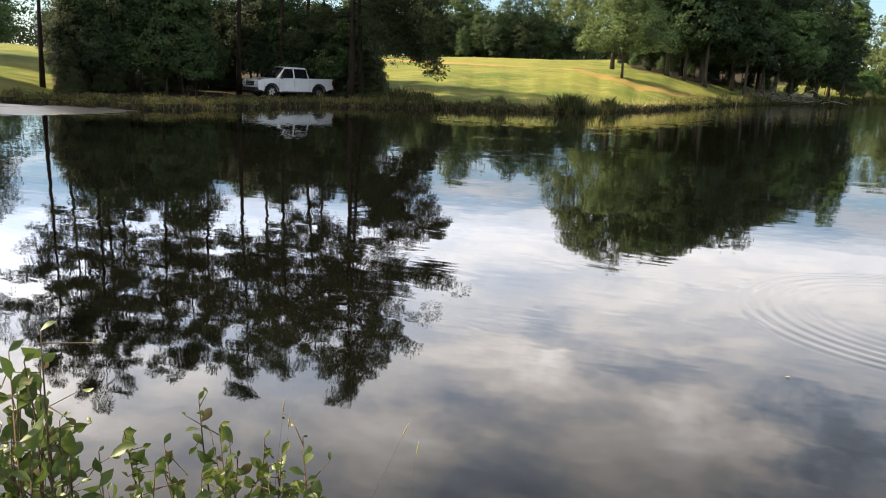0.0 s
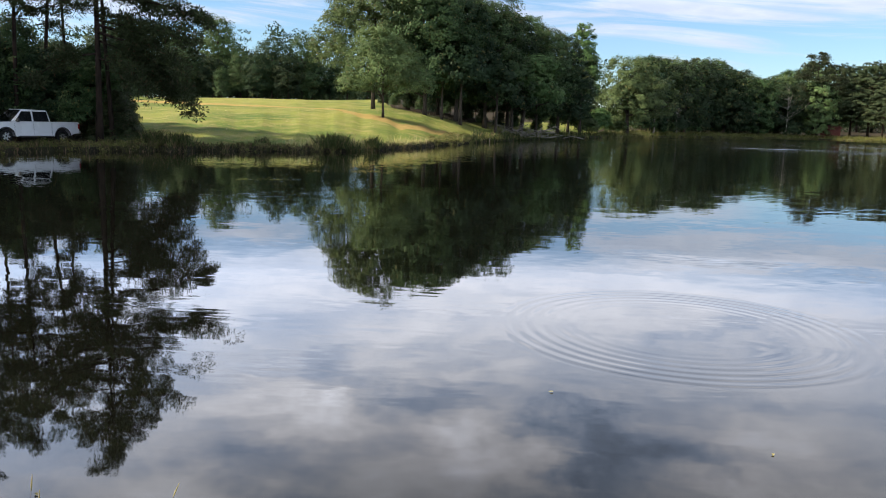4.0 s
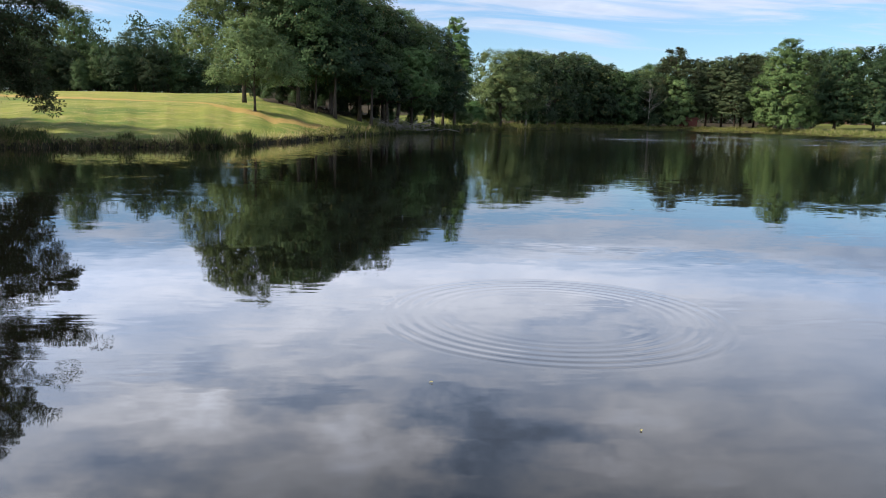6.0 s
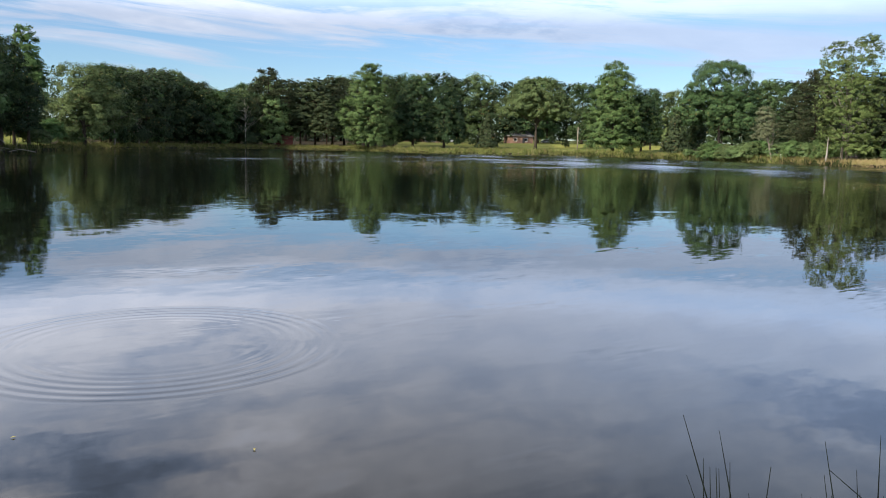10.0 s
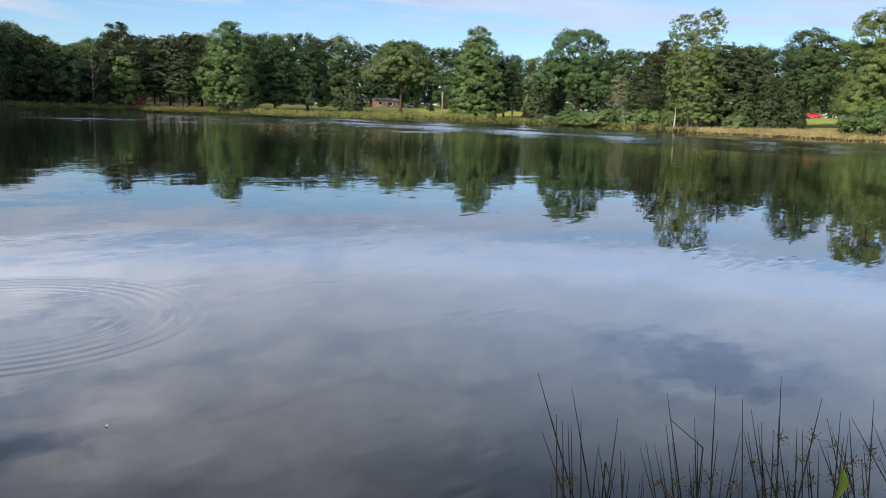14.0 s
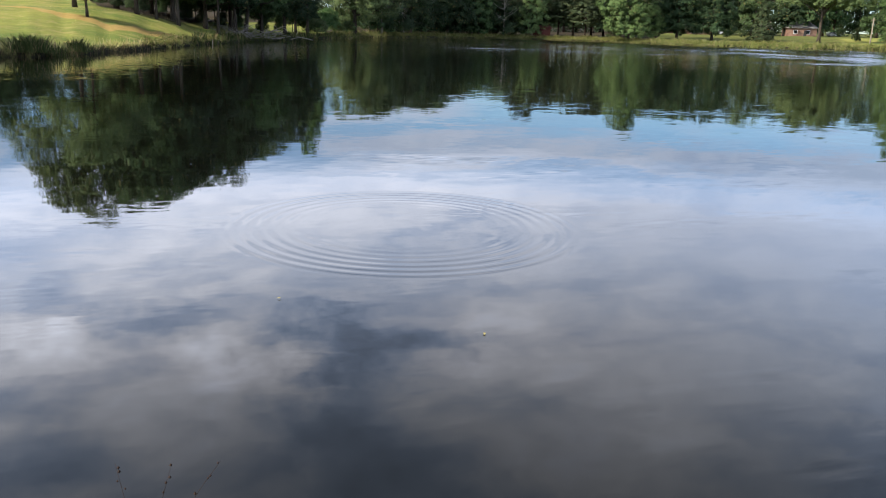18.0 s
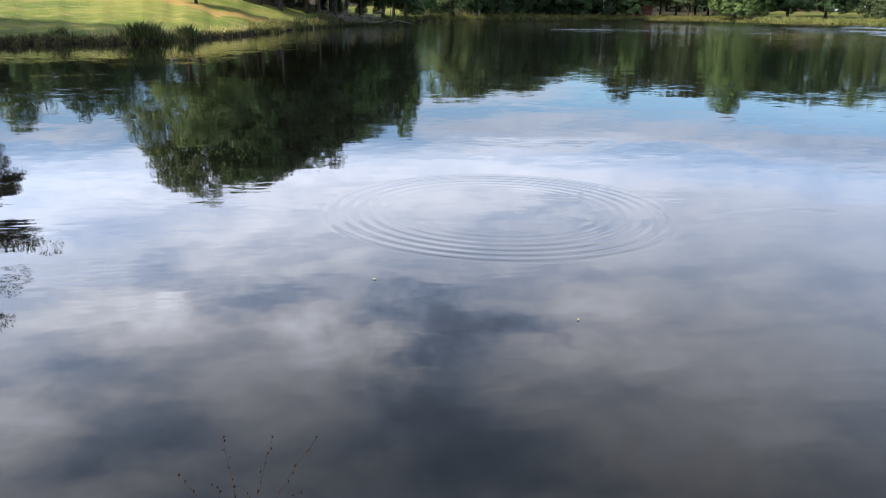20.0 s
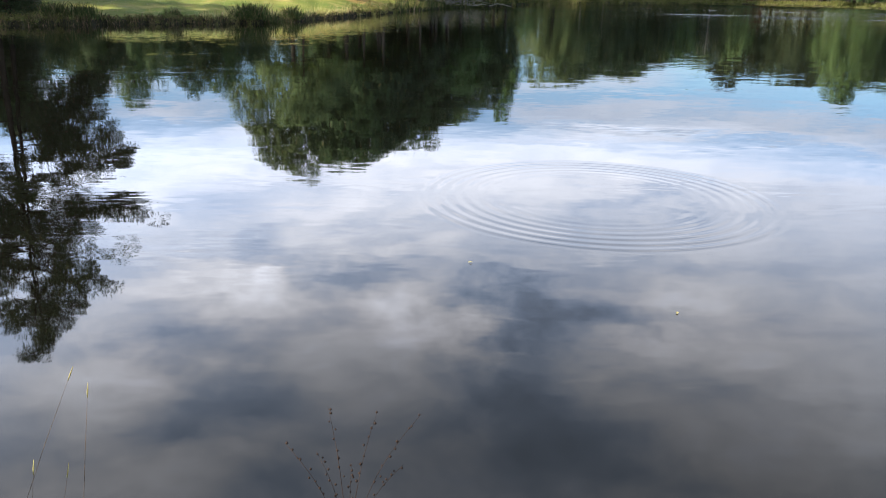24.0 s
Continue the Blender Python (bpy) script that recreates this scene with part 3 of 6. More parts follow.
def cover_at(az, d, r1, r2):
    """What covers the ground here: shares of lawn, forest floor with painted grove shade, mud and worn tan path; the
    rest is bank grass.
    """
    if d < r1:
        return 0.0, 0.0, 0.0, 0.0
    if d < r2 + 0.45:
        return 0.0, 0.0, 1.0, 0.0
    s = d - r2
    soft = lambda v, w_: min(max(v / w_ + 0.5, 0.0), 1.0)
    if az > -7:
        # between 0 and 7 degrees the dark floor paints in the grove's shade
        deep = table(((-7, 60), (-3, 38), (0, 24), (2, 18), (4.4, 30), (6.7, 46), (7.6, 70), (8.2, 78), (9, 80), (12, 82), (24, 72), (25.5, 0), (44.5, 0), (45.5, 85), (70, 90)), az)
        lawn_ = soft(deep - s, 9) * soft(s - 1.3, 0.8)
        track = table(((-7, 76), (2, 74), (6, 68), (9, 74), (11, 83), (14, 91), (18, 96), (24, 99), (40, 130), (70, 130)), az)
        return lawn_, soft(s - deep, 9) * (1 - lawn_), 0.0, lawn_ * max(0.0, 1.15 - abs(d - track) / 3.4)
    if az > -30:
        return 0.0, soft(s - 17, 4), 0.0, 0.0
    if az > -50:
        open_ = soft(-41 - az, 3)
        return open_ * soft(s - 9, 4) * soft(120 - s, 10), 0.0, 0.0, 0.0
    w_ = soft(-65 - az, 3)
    return w_ * soft(s - 14, 4) * soft(125 - s, 6), (1 - w_) * soft(s - 14, 4), 0.0, 0.0


def build_ground():
    azs = list(np.arange(-92, -12, 0.8)) + list(np.arange(-12, 30, 0.3)) + list(np.arange(30, 72.01, 0.8)) + list(np.arange(76, 268, 4.0))
    rows, info = [], []
    for az in azs:
        a = (az + 180) % 360 - 180
        r1, r2 = near_shore(a), far_shore(a)
        if abs(a + 10) > 88:
            r1 = r2 = 25.0
        r1 = min(r1, r2 - 0.5)
        ds = list(np.linspace(0.05, r1, 9)) + list(r1 + (r2 - r1) * np.array([.02, .1, .3, .6, .9, .98])) + [r2 + 0.01]
        ds += list(r2 + 90 * np.linspace(0, 1, 56)[1:] ** 1.6) + list(r2 + 90 + 3400 * np.linspace(0, 1, 14)[1:] ** 2.2)
        rows.append((a, r1, r2, ds))
    verts, faces, cover = [], [], []
    k = len(rows[0][3])
    for a, r1, r2, ds in rows:
        for d in ds:
            v = heading(a) * d
            verts.append((v.x, v.y, ground_z(v.x, v.y)))
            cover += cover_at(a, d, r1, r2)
    m = len(rows)
    for i in range(m):
        j = (i + 1) % m
        for q in range(k - 1):
            faces.append((i * k + q, i * k + q + 1, j * k + q + 1, j * k + q))
    verts.append((0, 0, 0.45))
    cover += [0.0, 0.0, 0.0, 0.0]
    for i in range(m):
        faces.append((len(verts) - 1, i * k, ((i + 1) % m) * k))
    me = mesh_of(verts, [f[::-1] for f in faces], True)
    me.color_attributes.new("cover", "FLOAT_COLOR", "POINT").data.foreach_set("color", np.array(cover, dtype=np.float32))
    me.materials.append(GROUND)
    tagged(new("ground", me), "grassy rolling ground with bare earth and painted shade under the trees", "ground", kind="structure")


build_ground()
me = mesh_of([(-180, -60, 0), (330, -60, 0), (330, 330, 0), (-180, 330, 0)], [(0, 1, 2, 3)])
me.materials.append(WATER)
tagged(new("water", me), "dark still pond water mirroring sky and trees", "pond", kind="structure")

# ---- the pine stand on the left bank ----
PINE_LABEL = "tall dark loblolly pine with a bare scaly trunk on the bank"
pines = [pine("pine_tree", PINE_LABEL, 18.2, 11, 0.42, 3.7, 22, 8, 130, 0.14, puff=0.82, group="pine stand", place=stand(33.4, 48.5)),
         pine("pine_tree", PINE_LABEL, 16.8, 12, 0.50, 3.6, 18, 8, 130, 0.13, puff=0.82, group="pine stand", place=stand(42.7, 46.5)),
         pine("pine_tree", PINE_LABEL, 16.6, 13, 0.36, 3.5, 22, 8, 130, 0.13, puff=0.82, group="pine stand", place=stand(35.6, 50.5))]
# the pines beyond 50 degrees are added out of view to shade the stand
for i, (az, d, proto, s) in enumerate(((30.6, 49.5, 0, 0.93), (29.2, 51, 2, 1.02), (38.2, 48.5, 1, 0.98), (40.6, 51.5, 2, 0.98), (42.2, 48, 0, 0.82),
                                       (45.4, 47.5, 1, 0.92), (51.5, 49, 0, 0.9), (54, 47, 2, 0.98), (36.9, 55, 0, 0.98), (31.8, 56, 1, 1.08), (44.4, 53, 2, 1.0), (27.6, 54, 1, 0.95), (57, 44, 0, 1.0), (61, 48, 1, 1.05), (65, 43, 2, 1.05), (69, 47, 0, 1.0), (55, 52, 2, 1.0), (73, 42, 1, 1.05), (59, 56, 0, 1.05), (64, 54, 0, 1.05), (78, 40, 2, 1.05))):
    copy_thing(pines[proto], stand(az, d, i * 77, s))
# more pines low boughs between the trunks
bough = pine("pine_tree", "young pine with boughs down to the ground among the stand", 9.0, 15, 0.10, 3.2, 34, 8, 60, 0.1, group="pine stand", place=stand(37.4, 52, 0, 0.45))
# the two near 60 degrees are unseen and only block sun
for i, (az, d, s) in enumerate(((34.2, 51.5, 1.0), (40.2, 49.5, 1.05), (43, 50, 0.9), (31.6, 53, 0.9), (43.0, 48, 0.7), (29.0, 53.5, 0.85), (58, 52, 1.1), (60, 50, 1.1), (42, 54, 1.2), (26.2, 52, 0.8))):
    copy_thing(bough, stand(az, d, i * 67, s * (0.45 if 27 < az < 46 else 1)))
for i, (az, d, s) in enumerate(((36.0, 48.6, 0.8), (38.6, 44.6, 0.75), (41.2, 45.2, 0.85), (43.2, 45.6, 0.55), (37, 47.5, 0.9))):
    copy_thing(bough, stand(az, d, i * 113, s * 0.55))
# the two big stems at the lawn's edge, with a low limb that hangs over the grass
pine("pine_tree", "big twin-looking pine with a long drooping low limb over the lawn", 17.2, 21, 0.38, 4.4, 34, 8, 110, 0.175, puff=0.82,
     extra=((5.6, 26, 4.4, 3.6), (6.2, 14, 4.2, 2.2), (5.2, 40, 3.6, 2.6), (6.0, 30, 4.9, 4.0), (4.6, 200, 3.0, 1.4), (6.5, 30, 4.6, 1.2), (4.3, 5, 2.8, 1.6)), place=stand(25.9, 45.8), group="pine stand")
pine("pine_tree", "pine with a reddish trunk close beside its larger neighbour", 16.4, 22, 0.46, 3.9, 28, 8, 110, 0.13, puff=0.82,
     extra=((7.5, 20, 4.8, 0.8), (9.5, 35, 5.4, -0.6)), place=stand(25.1, 46.6), group="pine stand")


def cedar(h, seed, width, mat, place, label="dense dark green cedar reaching to the ground", leaves=5200, leaf=0.24, name="cedar_tree"):
    """A cone of short sprays down to the ground."""
    lobes = [(0, 0, h * t, width * (1.02 - t) ** 0.75, width * (1.02 - t) ** 0.75, h * 0.13) for t in (0.1, 0.25, 0.42, 0.6, 0.76, 0.9)]
    return broadleaf(name, label, lobes, mat, seed, leaves, leaf, 120, 0.55, 0.13, h * 0.85, 6, place=place, flat=0.8)


under = [cedar(5.4, 31, 1.7, NEEDLE, stand(25.3, 50.2), leaves=10000, leaf=0.15),
         broadleaf("understory_tree", "dark leafy understory tree among the pines", [(0, 0, 2.2, 2.2, 2.0, 2.1), (0.8, 0.3, 4.0, 1.6, 1.5, 1.4)], DEEP, 32,
                   8000, 0.175, 110, 0.7, 0.06, 4.2, 8, place=stand(33.5, 54), group="pine stand undergrowth"),
         broadleaf("understory_tree", "olive green understory tree among the pines", [(0, 0, 2.6, 2.0, 2.2, 2.4), (-0.9, 0, 4.9, 1.7, 1.5, 1.6)], OAK, 33,
                   8000, 0.175, 110, 0.7, 0.06, 5.0, 8, place=stand(38.6, 55), group="pine stand undergrowth")]
# those from 55 degrees on are unseen, added to keep sun off the bank
for i, (az, d, p, s) in enumerate(((24.7, 51, 0, 0.8), (27.4, 53.5, 1, 1.0), (29.5, 55, 0, 1.0), (31.2, 55, 2, 1.0), (36, 54, 2, 0.9), (35.2, 57, 1, 1.3), (40.8, 54, 1, 1.05),
                                   (43.0, 52, 2, 1.0), (43.6, 47.5, 1, 0.7), (43.4, 55, 1, 1.0), (42.0, 57, 2, 1.2), (32.6, 60, 2, 1.35), (29, 60, 1, 1.4), (38, 61, 1, 1.45), (42.6, 60, 2, 1.3),
                                   (25.6, 56, 2, 1.05), (41.6, 46, 0, 0.7), (43.8, 44.5, 0, 0.6), (38.4, 49, 0, 0.8), (34.6, 52.5, 0, 1.1), (40, 50, 2, 0.9), (43.4, 49, 1, 0.9), (55, 55, 1, 1.2), (56, 46, 1, 1.3), (60, 45, 2, 1.3), (64, 46, 1, 1.4), (68, 44, 2, 1.3), (58, 52, 2, 1.5), (72, 44, 1, 1.4), (57, 50, 1, 1.2))):
    copy_thing(under[p], stand(az, d, i * 63, s * (0.74 if 26 < az < 46 else 1)))
copy_thing(under[0], stand(24.9, 47.6, 40, (0.9, 0.9, 0.5)))
for i, (az, d, p, s) in enumerate(((36.2, 45.8, 2, 0.75), (37.0, 46.6, 1, 0.95), (38.0, 46.0, 2, 1.0), (39.6, 46.8, 1, 1.0), (41.0, 47.2, 2, 0.95), (42.4, 46.4, 1, 0.9), (28.2, 50.5, 1, 0.9), (30.4, 51.5, 2, 1.0), (32.2, 51, 1, 1.0), (26.4, 49.5, 2, 0.8))):
    copy_thing(under[p], stand(az, d, i * 97, s))

# ---- the grove on the lawn ----

G = "grove on the lawn"
broadleaf("oak_tree", "small pale green oak standing alone on the mown lawn", [(0, 0, 4.3, 3.5, 3.0, 2.3), (-0.6, 0, 6.2, 2.4, 2.2, 1.6), (2.2, 0, 3.0, 2.4, 2.2, 1.4), (-2.2, 0, 2.8, 2.0, 1.8, 1.1)], OAK_PALE, 41,
          13000, 0.17, 150, 0.7, 0.13, 4.4, 12, place=stand(7.3, 73, 7), group=G)
# pale leaves all over put the grove's sunlit flank into the colour
broadleaf("oak_tree", "broad oak with sunlight painted in as pale leaves", [(-3.4, 0, 6.2, 3.0, 3.2, 3.8), (0.8, 0, 9.6, 4.2, 4.0, 4.6), (-2.0, 0, 10.2, 2.6, 2.6, 2.8), (2.5, 0, 5.2, 3.2, 3.0, 3.0)], OAK_PALE, 42,
          20000, 0.23, 210, 0.95, 0.21, 0, 16, place=stand(8.0, 88, 8, 1.05), group=G)
big_oaks = [broadleaf("oak_tree", "tall dark green oak of the lakeside grove", [(0, 0, 9.8, 4.2, 4.0, 4.4), (-1.6, 0.5, 5.0, 3.6, 3.4, 3.2), (2.2, 0, 6.0, 3.4, 3.2, 3.6), (0, 0, 3.6, 3.2, 3, 2.2)], OAK, 43,
                      18000, 0.25, 190, 0.95, 0.22, 0, 16, place=stand(4.4, 86, 5, 1.01), group=G),
            # the darker leaf colour carries the shade inside this crown
            broadleaf("oak_tree", "tall oak with crown shade painted in as dark leaves", [(0, 0, 9.2, 3.8, 3.8, 4.6), (1.8, 0, 5.2, 3.6, 3.4, 3.0), (-2.2, 0, 6.0, 3.0, 3.0, 3.2), (0, 0, 3.4, 3.2, 3, 2.0)], DEEP, 44,
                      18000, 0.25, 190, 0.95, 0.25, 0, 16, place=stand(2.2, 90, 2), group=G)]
for az, d, p, s, turn in ((3.5, 96, 0, 1.10, 120), (0.2, 94, 0, 1.05, 200), (-1.4, 100, 1, 1.02, 80), (-3.4, 104, 0, 0.96, 30), (-4.9, 112, 1, 0.96, 150), (5.6, 99, 1, 1.10, 260), (-2.0, 112, 0, 1.05, 310), (1.2, 108, 1, 1.1, 10), (-5.6, 122, 1, 0.86, 50)):
    copy_thing(big_oaks[p], stand(az, d, turn, s))
broadleaf("ash_tree", "low bright green tree leaning out over the bank", [(0, 0, 4.6, 2.8, 2.4, 1.3), (1.4, 0, 5.8, 1.8, 1.8, 1.1), (2.2, 0, 3.4, 1.9, 1.6, 0.9)], BRIGHT, 45,
          5200, 0.27, 80, 0.7, 0.22, 4.8, 10, place=stand(-2.3, 97, -3, 1.35), group=G, lean=(0.6, 0))
broadleaf("tulip_tree", "thin bright tree rising behind the grove", [(0, 0, 12.2, 1.7, 1.7, 3.6), (0.8, 0, 9.5, 1.9, 1.8, 2.4), (0.4, 0, 7.0, 2.2, 2.0, 2.8)], BRIGHT, 46, 3600, 0.38, 60, 0.75, 0.2, 13.5, 14, place=stand(-6.4, 121, 0), group=G)
for az, d, h, r_ in ((1.9, 86, 8, .2), (-0.6, 90, 7, .17), (-1.7, 95, 5.5, .26), (3.2, 86, 7, .15)):
    ob = thing("oak_tree", "bare lower trunk of a shaded oak in the grove", "tree", G, stand(az, d, az * 40))
    part("trunk", mesh_of(*trunk_of(h, r_, int(az * 10) + 50), True), BARK, ob)
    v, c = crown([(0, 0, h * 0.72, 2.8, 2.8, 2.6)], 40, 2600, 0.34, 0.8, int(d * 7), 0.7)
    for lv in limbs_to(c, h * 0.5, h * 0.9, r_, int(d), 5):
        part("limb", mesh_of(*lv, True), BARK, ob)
    # dark leaves again, shade put into their colour
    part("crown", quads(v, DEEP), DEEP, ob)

# understory in the grove; the low copies are added in place of dark shade
for i, (az, d, p, s) in enumerate(((5.8, 104, 1, 0.9), (4.6, 100, 2, 1.0), (3.2, 103, 1, 1.0), (2.0, 106, 2, 1.0), (0.8, 102, 1, 1.0), (-0.4, 108, 2, 1.0), (-3.2, 118, 1, 1.0), (-4.4, 124, 2, 1.0), (-5.4, 128, 1, 1.0), (6.6, 110, 2, 1.0), (-6.4, 130, 1, 0.9), (2.6, 98, 2, 0.7), (4.0, 92, 1, 0.34), (2.9, 94, 2, 0.3), (1.4, 96, 1, 0.34), (0.4, 97, 2, 0.3), (-0.8, 99, 1, 0.36), (-1.9, 103, 2, 0.34), (-3.4, 108, 1, 0.36), (-4.6, 114, 2, 0.36), (7.3, 101, 1, 0.36), (6.5, 99, 2, 0.34), (5.5, 97, 1, 0.36), (4.7, 95, 2, 0.3))):
    copy_thing(under[p], stand(az, d, i * 41, s))

# ---- woods: a few kinds of tree, repeated ----
def kind_tree(name, label, lobes, mat, seed, leaves, leaf, group, place, clumps=90, clump_r=1.5, trunk=0.3, limbs=8, **more):
    return broadleaf(name, label, lobes, mat, seed, leaves, leaf, clumps, clump_r, trunk, 0, limbs, group=group, place=place, **more)


W = "woodland edge"
woods = [kind_tree("wood_tree", "rounded dark green broadleaf tree at the woodland edge", [(0, 0, 9, 5, 5, 5.5), (-1.5, 0, 5, 4.5, 4.5, 4), (0.5, 0, 2.4, 4.2, 4.2, 2.4)], DEEP, 61, 8500, 0.35, W, stand(14.9, 138, 0, 0.68)),
         kind_tree("wood_tree", "tall green broadleaf tree at the woodland edge", [(0, 0, 10, 4.2, 4.2, 6), (1.5, 0, 5.5, 4.5, 4.2, 4), (0, 0, 2.6, 4.0, 4.0, 2.6)], OAK, 62, 8500, 0.35, W, stand(12.9, 139, 0, 0.68)),
         kind_tree("wood_tree", "fresh green broadleaf tree at the woodland edge", [(0, 0, 10.5, 3.6, 3.6, 6), (0.8, 0.5, 5.5, 4.0, 4.0, 4), (0, 0, 2.6, 4.0, 4.0, 2.6)], BRIGHT, 63, 7500, 0.35, W, stand(18.4, 148, 0, 0.86))]
# behind the lawn
rng = np.random.default_rng(12)
for i, (az, d, p) in enumerate(((17.0, 142, 1), (13.8, 135, 0), (15.9, 136, 0), (19.8, 140, 0), (21.4, 142, 1), (23, 140, 0), (24.6, 138, 1), (11, 140, 0), (9.8, 142, 1), (8.4, 146, 0), (26.5, 138, 0), (28.5, 142, 1),
                               (18.2, 132, 1), (20.9, 150, 2), (45, 128, 0), (47.5, 132, 1), (50, 130, 0), (53, 128, 1), (42, 132, 1), (39, 130, 0), (35, 132, 1), (31.5, 130, 0), (6.5, 150, 1), (4, 155, 0), (1.5, 160, 1), (-1, 165, 0), (-3.5, 170, 1),
                               (14.6, 146, 1), (12.2, 147, 0), (16.6, 150, 1), (22.2, 150, 0), (10.4, 152, 1), (25.4, 148, 0), (19.0, 145, 0), (20.4, 138, 1), (21.9, 144, 0), (23.8, 144, 1), (18.8, 138, 0), (13.2, 150, 0), (15.2, 146, 0), (17.7, 154, 1), (18.6, 156, 0), (16.3, 155, 0), (17.2, 147, 0), (20.2, 155, 1), (12.6, 156, 0))):
    el = 0.106 + rng.normal() * 0.006 - (0.02 if d < 134 else 0)
    copy_thing(woods[p], stand(az, d, i * 71, (2 + el * d - ground_z(*spot(az, d)[:2])) / 17.4))
# trees added on the left, mostly out of view, to shade the pines and the near plants
for az, d, s_ in ((79, 19, 0.8), (84, 15, 0.8), (66, 58, 1.0), (51, 70, 1.1), (53.5, 72, 1.1), (50, 80, 1.15), (52, 78, 1.1)):
    copy_thing(woods[0], stand(az, d, az * 13, s_))
broadleaf("oak_tree", "round crowned oak with leaves down to the water's edge", [(0, 0, 8.4, 5.4, 5.2, 4.6), (-1.4, 0, 4.2, 6.0, 5.4, 3.6), (2.0, 0, 5.6, 5.6, 5, 4.2)], OAK_PALE, 47, 13000, 0.34, 150, 1.15, 0.35, 0, 12, place=stand(-9.6, 142, -9, 1.02))
# plainer trees for the distance
far_woods = [kind_tree("wood_tree", "dark green tree of the distant woods", [(0, 0, 9, 5, 5, 5.5), (-1.5, 0, 5, 4.5, 4.5, 4), (0.5, 0, 2.4, 4.2, 4.2, 2.4)], DEEP, 64, 3600, 0.54, W, stand(-14, 226, 0, 0.8), clumps=40, clump_r=1.6, limbs=3),
             kind_tree("wood_tree", "green tree of the distant woods", [(0, 0, 10, 4.2, 4.2, 6), (1.5, 0, 5.5, 4.5, 4.2, 4), (0, 0, 2.6, 4, 4, 2.6)], OAK, 65, 3600, 0.54, W, stand(-17, 232, 0, 0.75), clumps=40, clump_r=1.6, limbs=3),
             kind_tree("wood_tree", "pale green tree of the distant woods", [(0, 0, 9.5, 4.6, 4.6, 5.8), (0.8, 0.5, 5.5, 4.4, 4.4, 4), (0, 0, 2.6, 4, 4, 2.6)], OAK_PALE, 66, 3600, 0.54, W, stand(-12, 214, 0, 0.85), clumps=40, clump_r=1.6, limbs=3)]
# the far wall of trees across the inlet
rng = np.random.default_rng(5)
for i in range(46):
    t = i / 45
    az = -10.5 - 11.5 * t + rng.normal() * 0.25
    d = far_shore(az) + rng.uniform(6, 40)
    el = 0.112 - 0.044 * t + rng.normal() * 0.006
    h = 2 + el * d - ground_z(*spot(az, d)[:2])
    copy_thing(far_woods[(0, 0, 1, 0, 0, 0, 0, 2, 0)[i % 9]], stand(az, d, i * 57, h / 16.0))
# the wooded skyline behind the right shore
for i in range(64):
    t = i / 63
    az = -19 - 58 * t + rng.normal() * 0.3
    d = rng.uniform(285, 340)
    el = table(((-80, .098), (-72, .10), (-62, .092), (-56, .085), (-52, .08), (-48, .066), (-46, .068), (-43, .084), (-35, .088), (-28, .088), (-22, .076), (-19, .066)), az) + 0.012 + rng.normal() * 0.003
    h = 2 + el * d - ground_z(*spot(az, d)[:2])
    copy_thing(far_woods[(0, 1, 0, 2, 1)[i % 5]], stand(az, d, i * 97, h / 14.9))

# deep woods behind the edge trees, out to where nothing can be told apart
def deep_woods():
    rng = np.random.default_rng(17)
    rows = ((70, 165, .10), (45, 160, .085), (30, 160, .10), (24, 158, .103), (12, 160, .104), (5, 165, .09), (-5, 172, .085), (-9.5, 205, .074), (-11, 225, .072), (-16, 240, .060), (-21, 262, .054), (-28, 345, .081),
            (-43, 345, .078), (-47, 345, .062), (-56, 330, .076), (-62, 300, .084), (-66, 290, .086), (-80, 240, .09), (-100, 200, .09))
    pts = []
    for k in range(4600):
        az = rng.uniform(-100, 70)
        d = np.interp(-az, [-q[0] for q in rows], [q[1] for q in rows]) * rng.uniform(1.0, 1.14)
        top = 2 + np.interp(-az, [-q[0] for q in rows], [q[2] for q in rows]) * d * (1 + 0.07 * math.sin(az * 3.1) + 0.05 * math.sin(az * 7.7 + 2))
        g = ground_z(*(heading(az) * d)[:2])
        v = heading(az) * d
        pts.append((v.x, v.y, g + (top - g) * (rng.uniform(0, 0.22) if k % 3 == 0 else rng.uniform(0, 0.93) ** 1.2), d))
    pts = np.array(pts)
    who = np.repeat(np.arange(len(pts)), 60)
    v = unit(rng.normal(size=(len(who), 3)))
    p = pts[who, :3] + v * (rng.uniform(0.3, 1, len(who)) ** 0.4 * (1.1 + pts[who, 3] * 0.005))[:, None] * np.array([1, 1, 0.75])
    nrm = unit(v + np.array([0, 0, 0.4]) + rng.normal(size=v.shape) * 0.5)
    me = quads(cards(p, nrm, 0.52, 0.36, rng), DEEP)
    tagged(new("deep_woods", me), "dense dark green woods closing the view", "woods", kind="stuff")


deep_woods()

# ---- trees of the right shore ----
R = "trees along the far shore"
far_pine = pine("pine_tree", "tall layered pine on the far shore", 20.0, 71, 0.2, 6.6, 40, 10, 30, 0.28, place=stand(-21.3, 219), group=R, needle=0.6, width=0.2, puff=1.5, top_flat=0.85, mat=CEDAR)
broad_pine = broadleaf("pine_tree", "broad dusky pine on the far shore", [(0, 0, 15.5, 3.2, 3.0, 2.8), (0.6, 0, 12.2, 5.0, 4.6, 3.2), (-0.6, 0, 8.4, 6.0, 5.6, 3.2), (0.5, 0, 5.2, 6.0, 5.6, 2.4)], CEDAR, 72, 13000, 0.33, 90, 1.0, 0.3, 0, 12, wood=PINE_BARK, place=stand(-24.4, 222), group=R, flat=0.5)
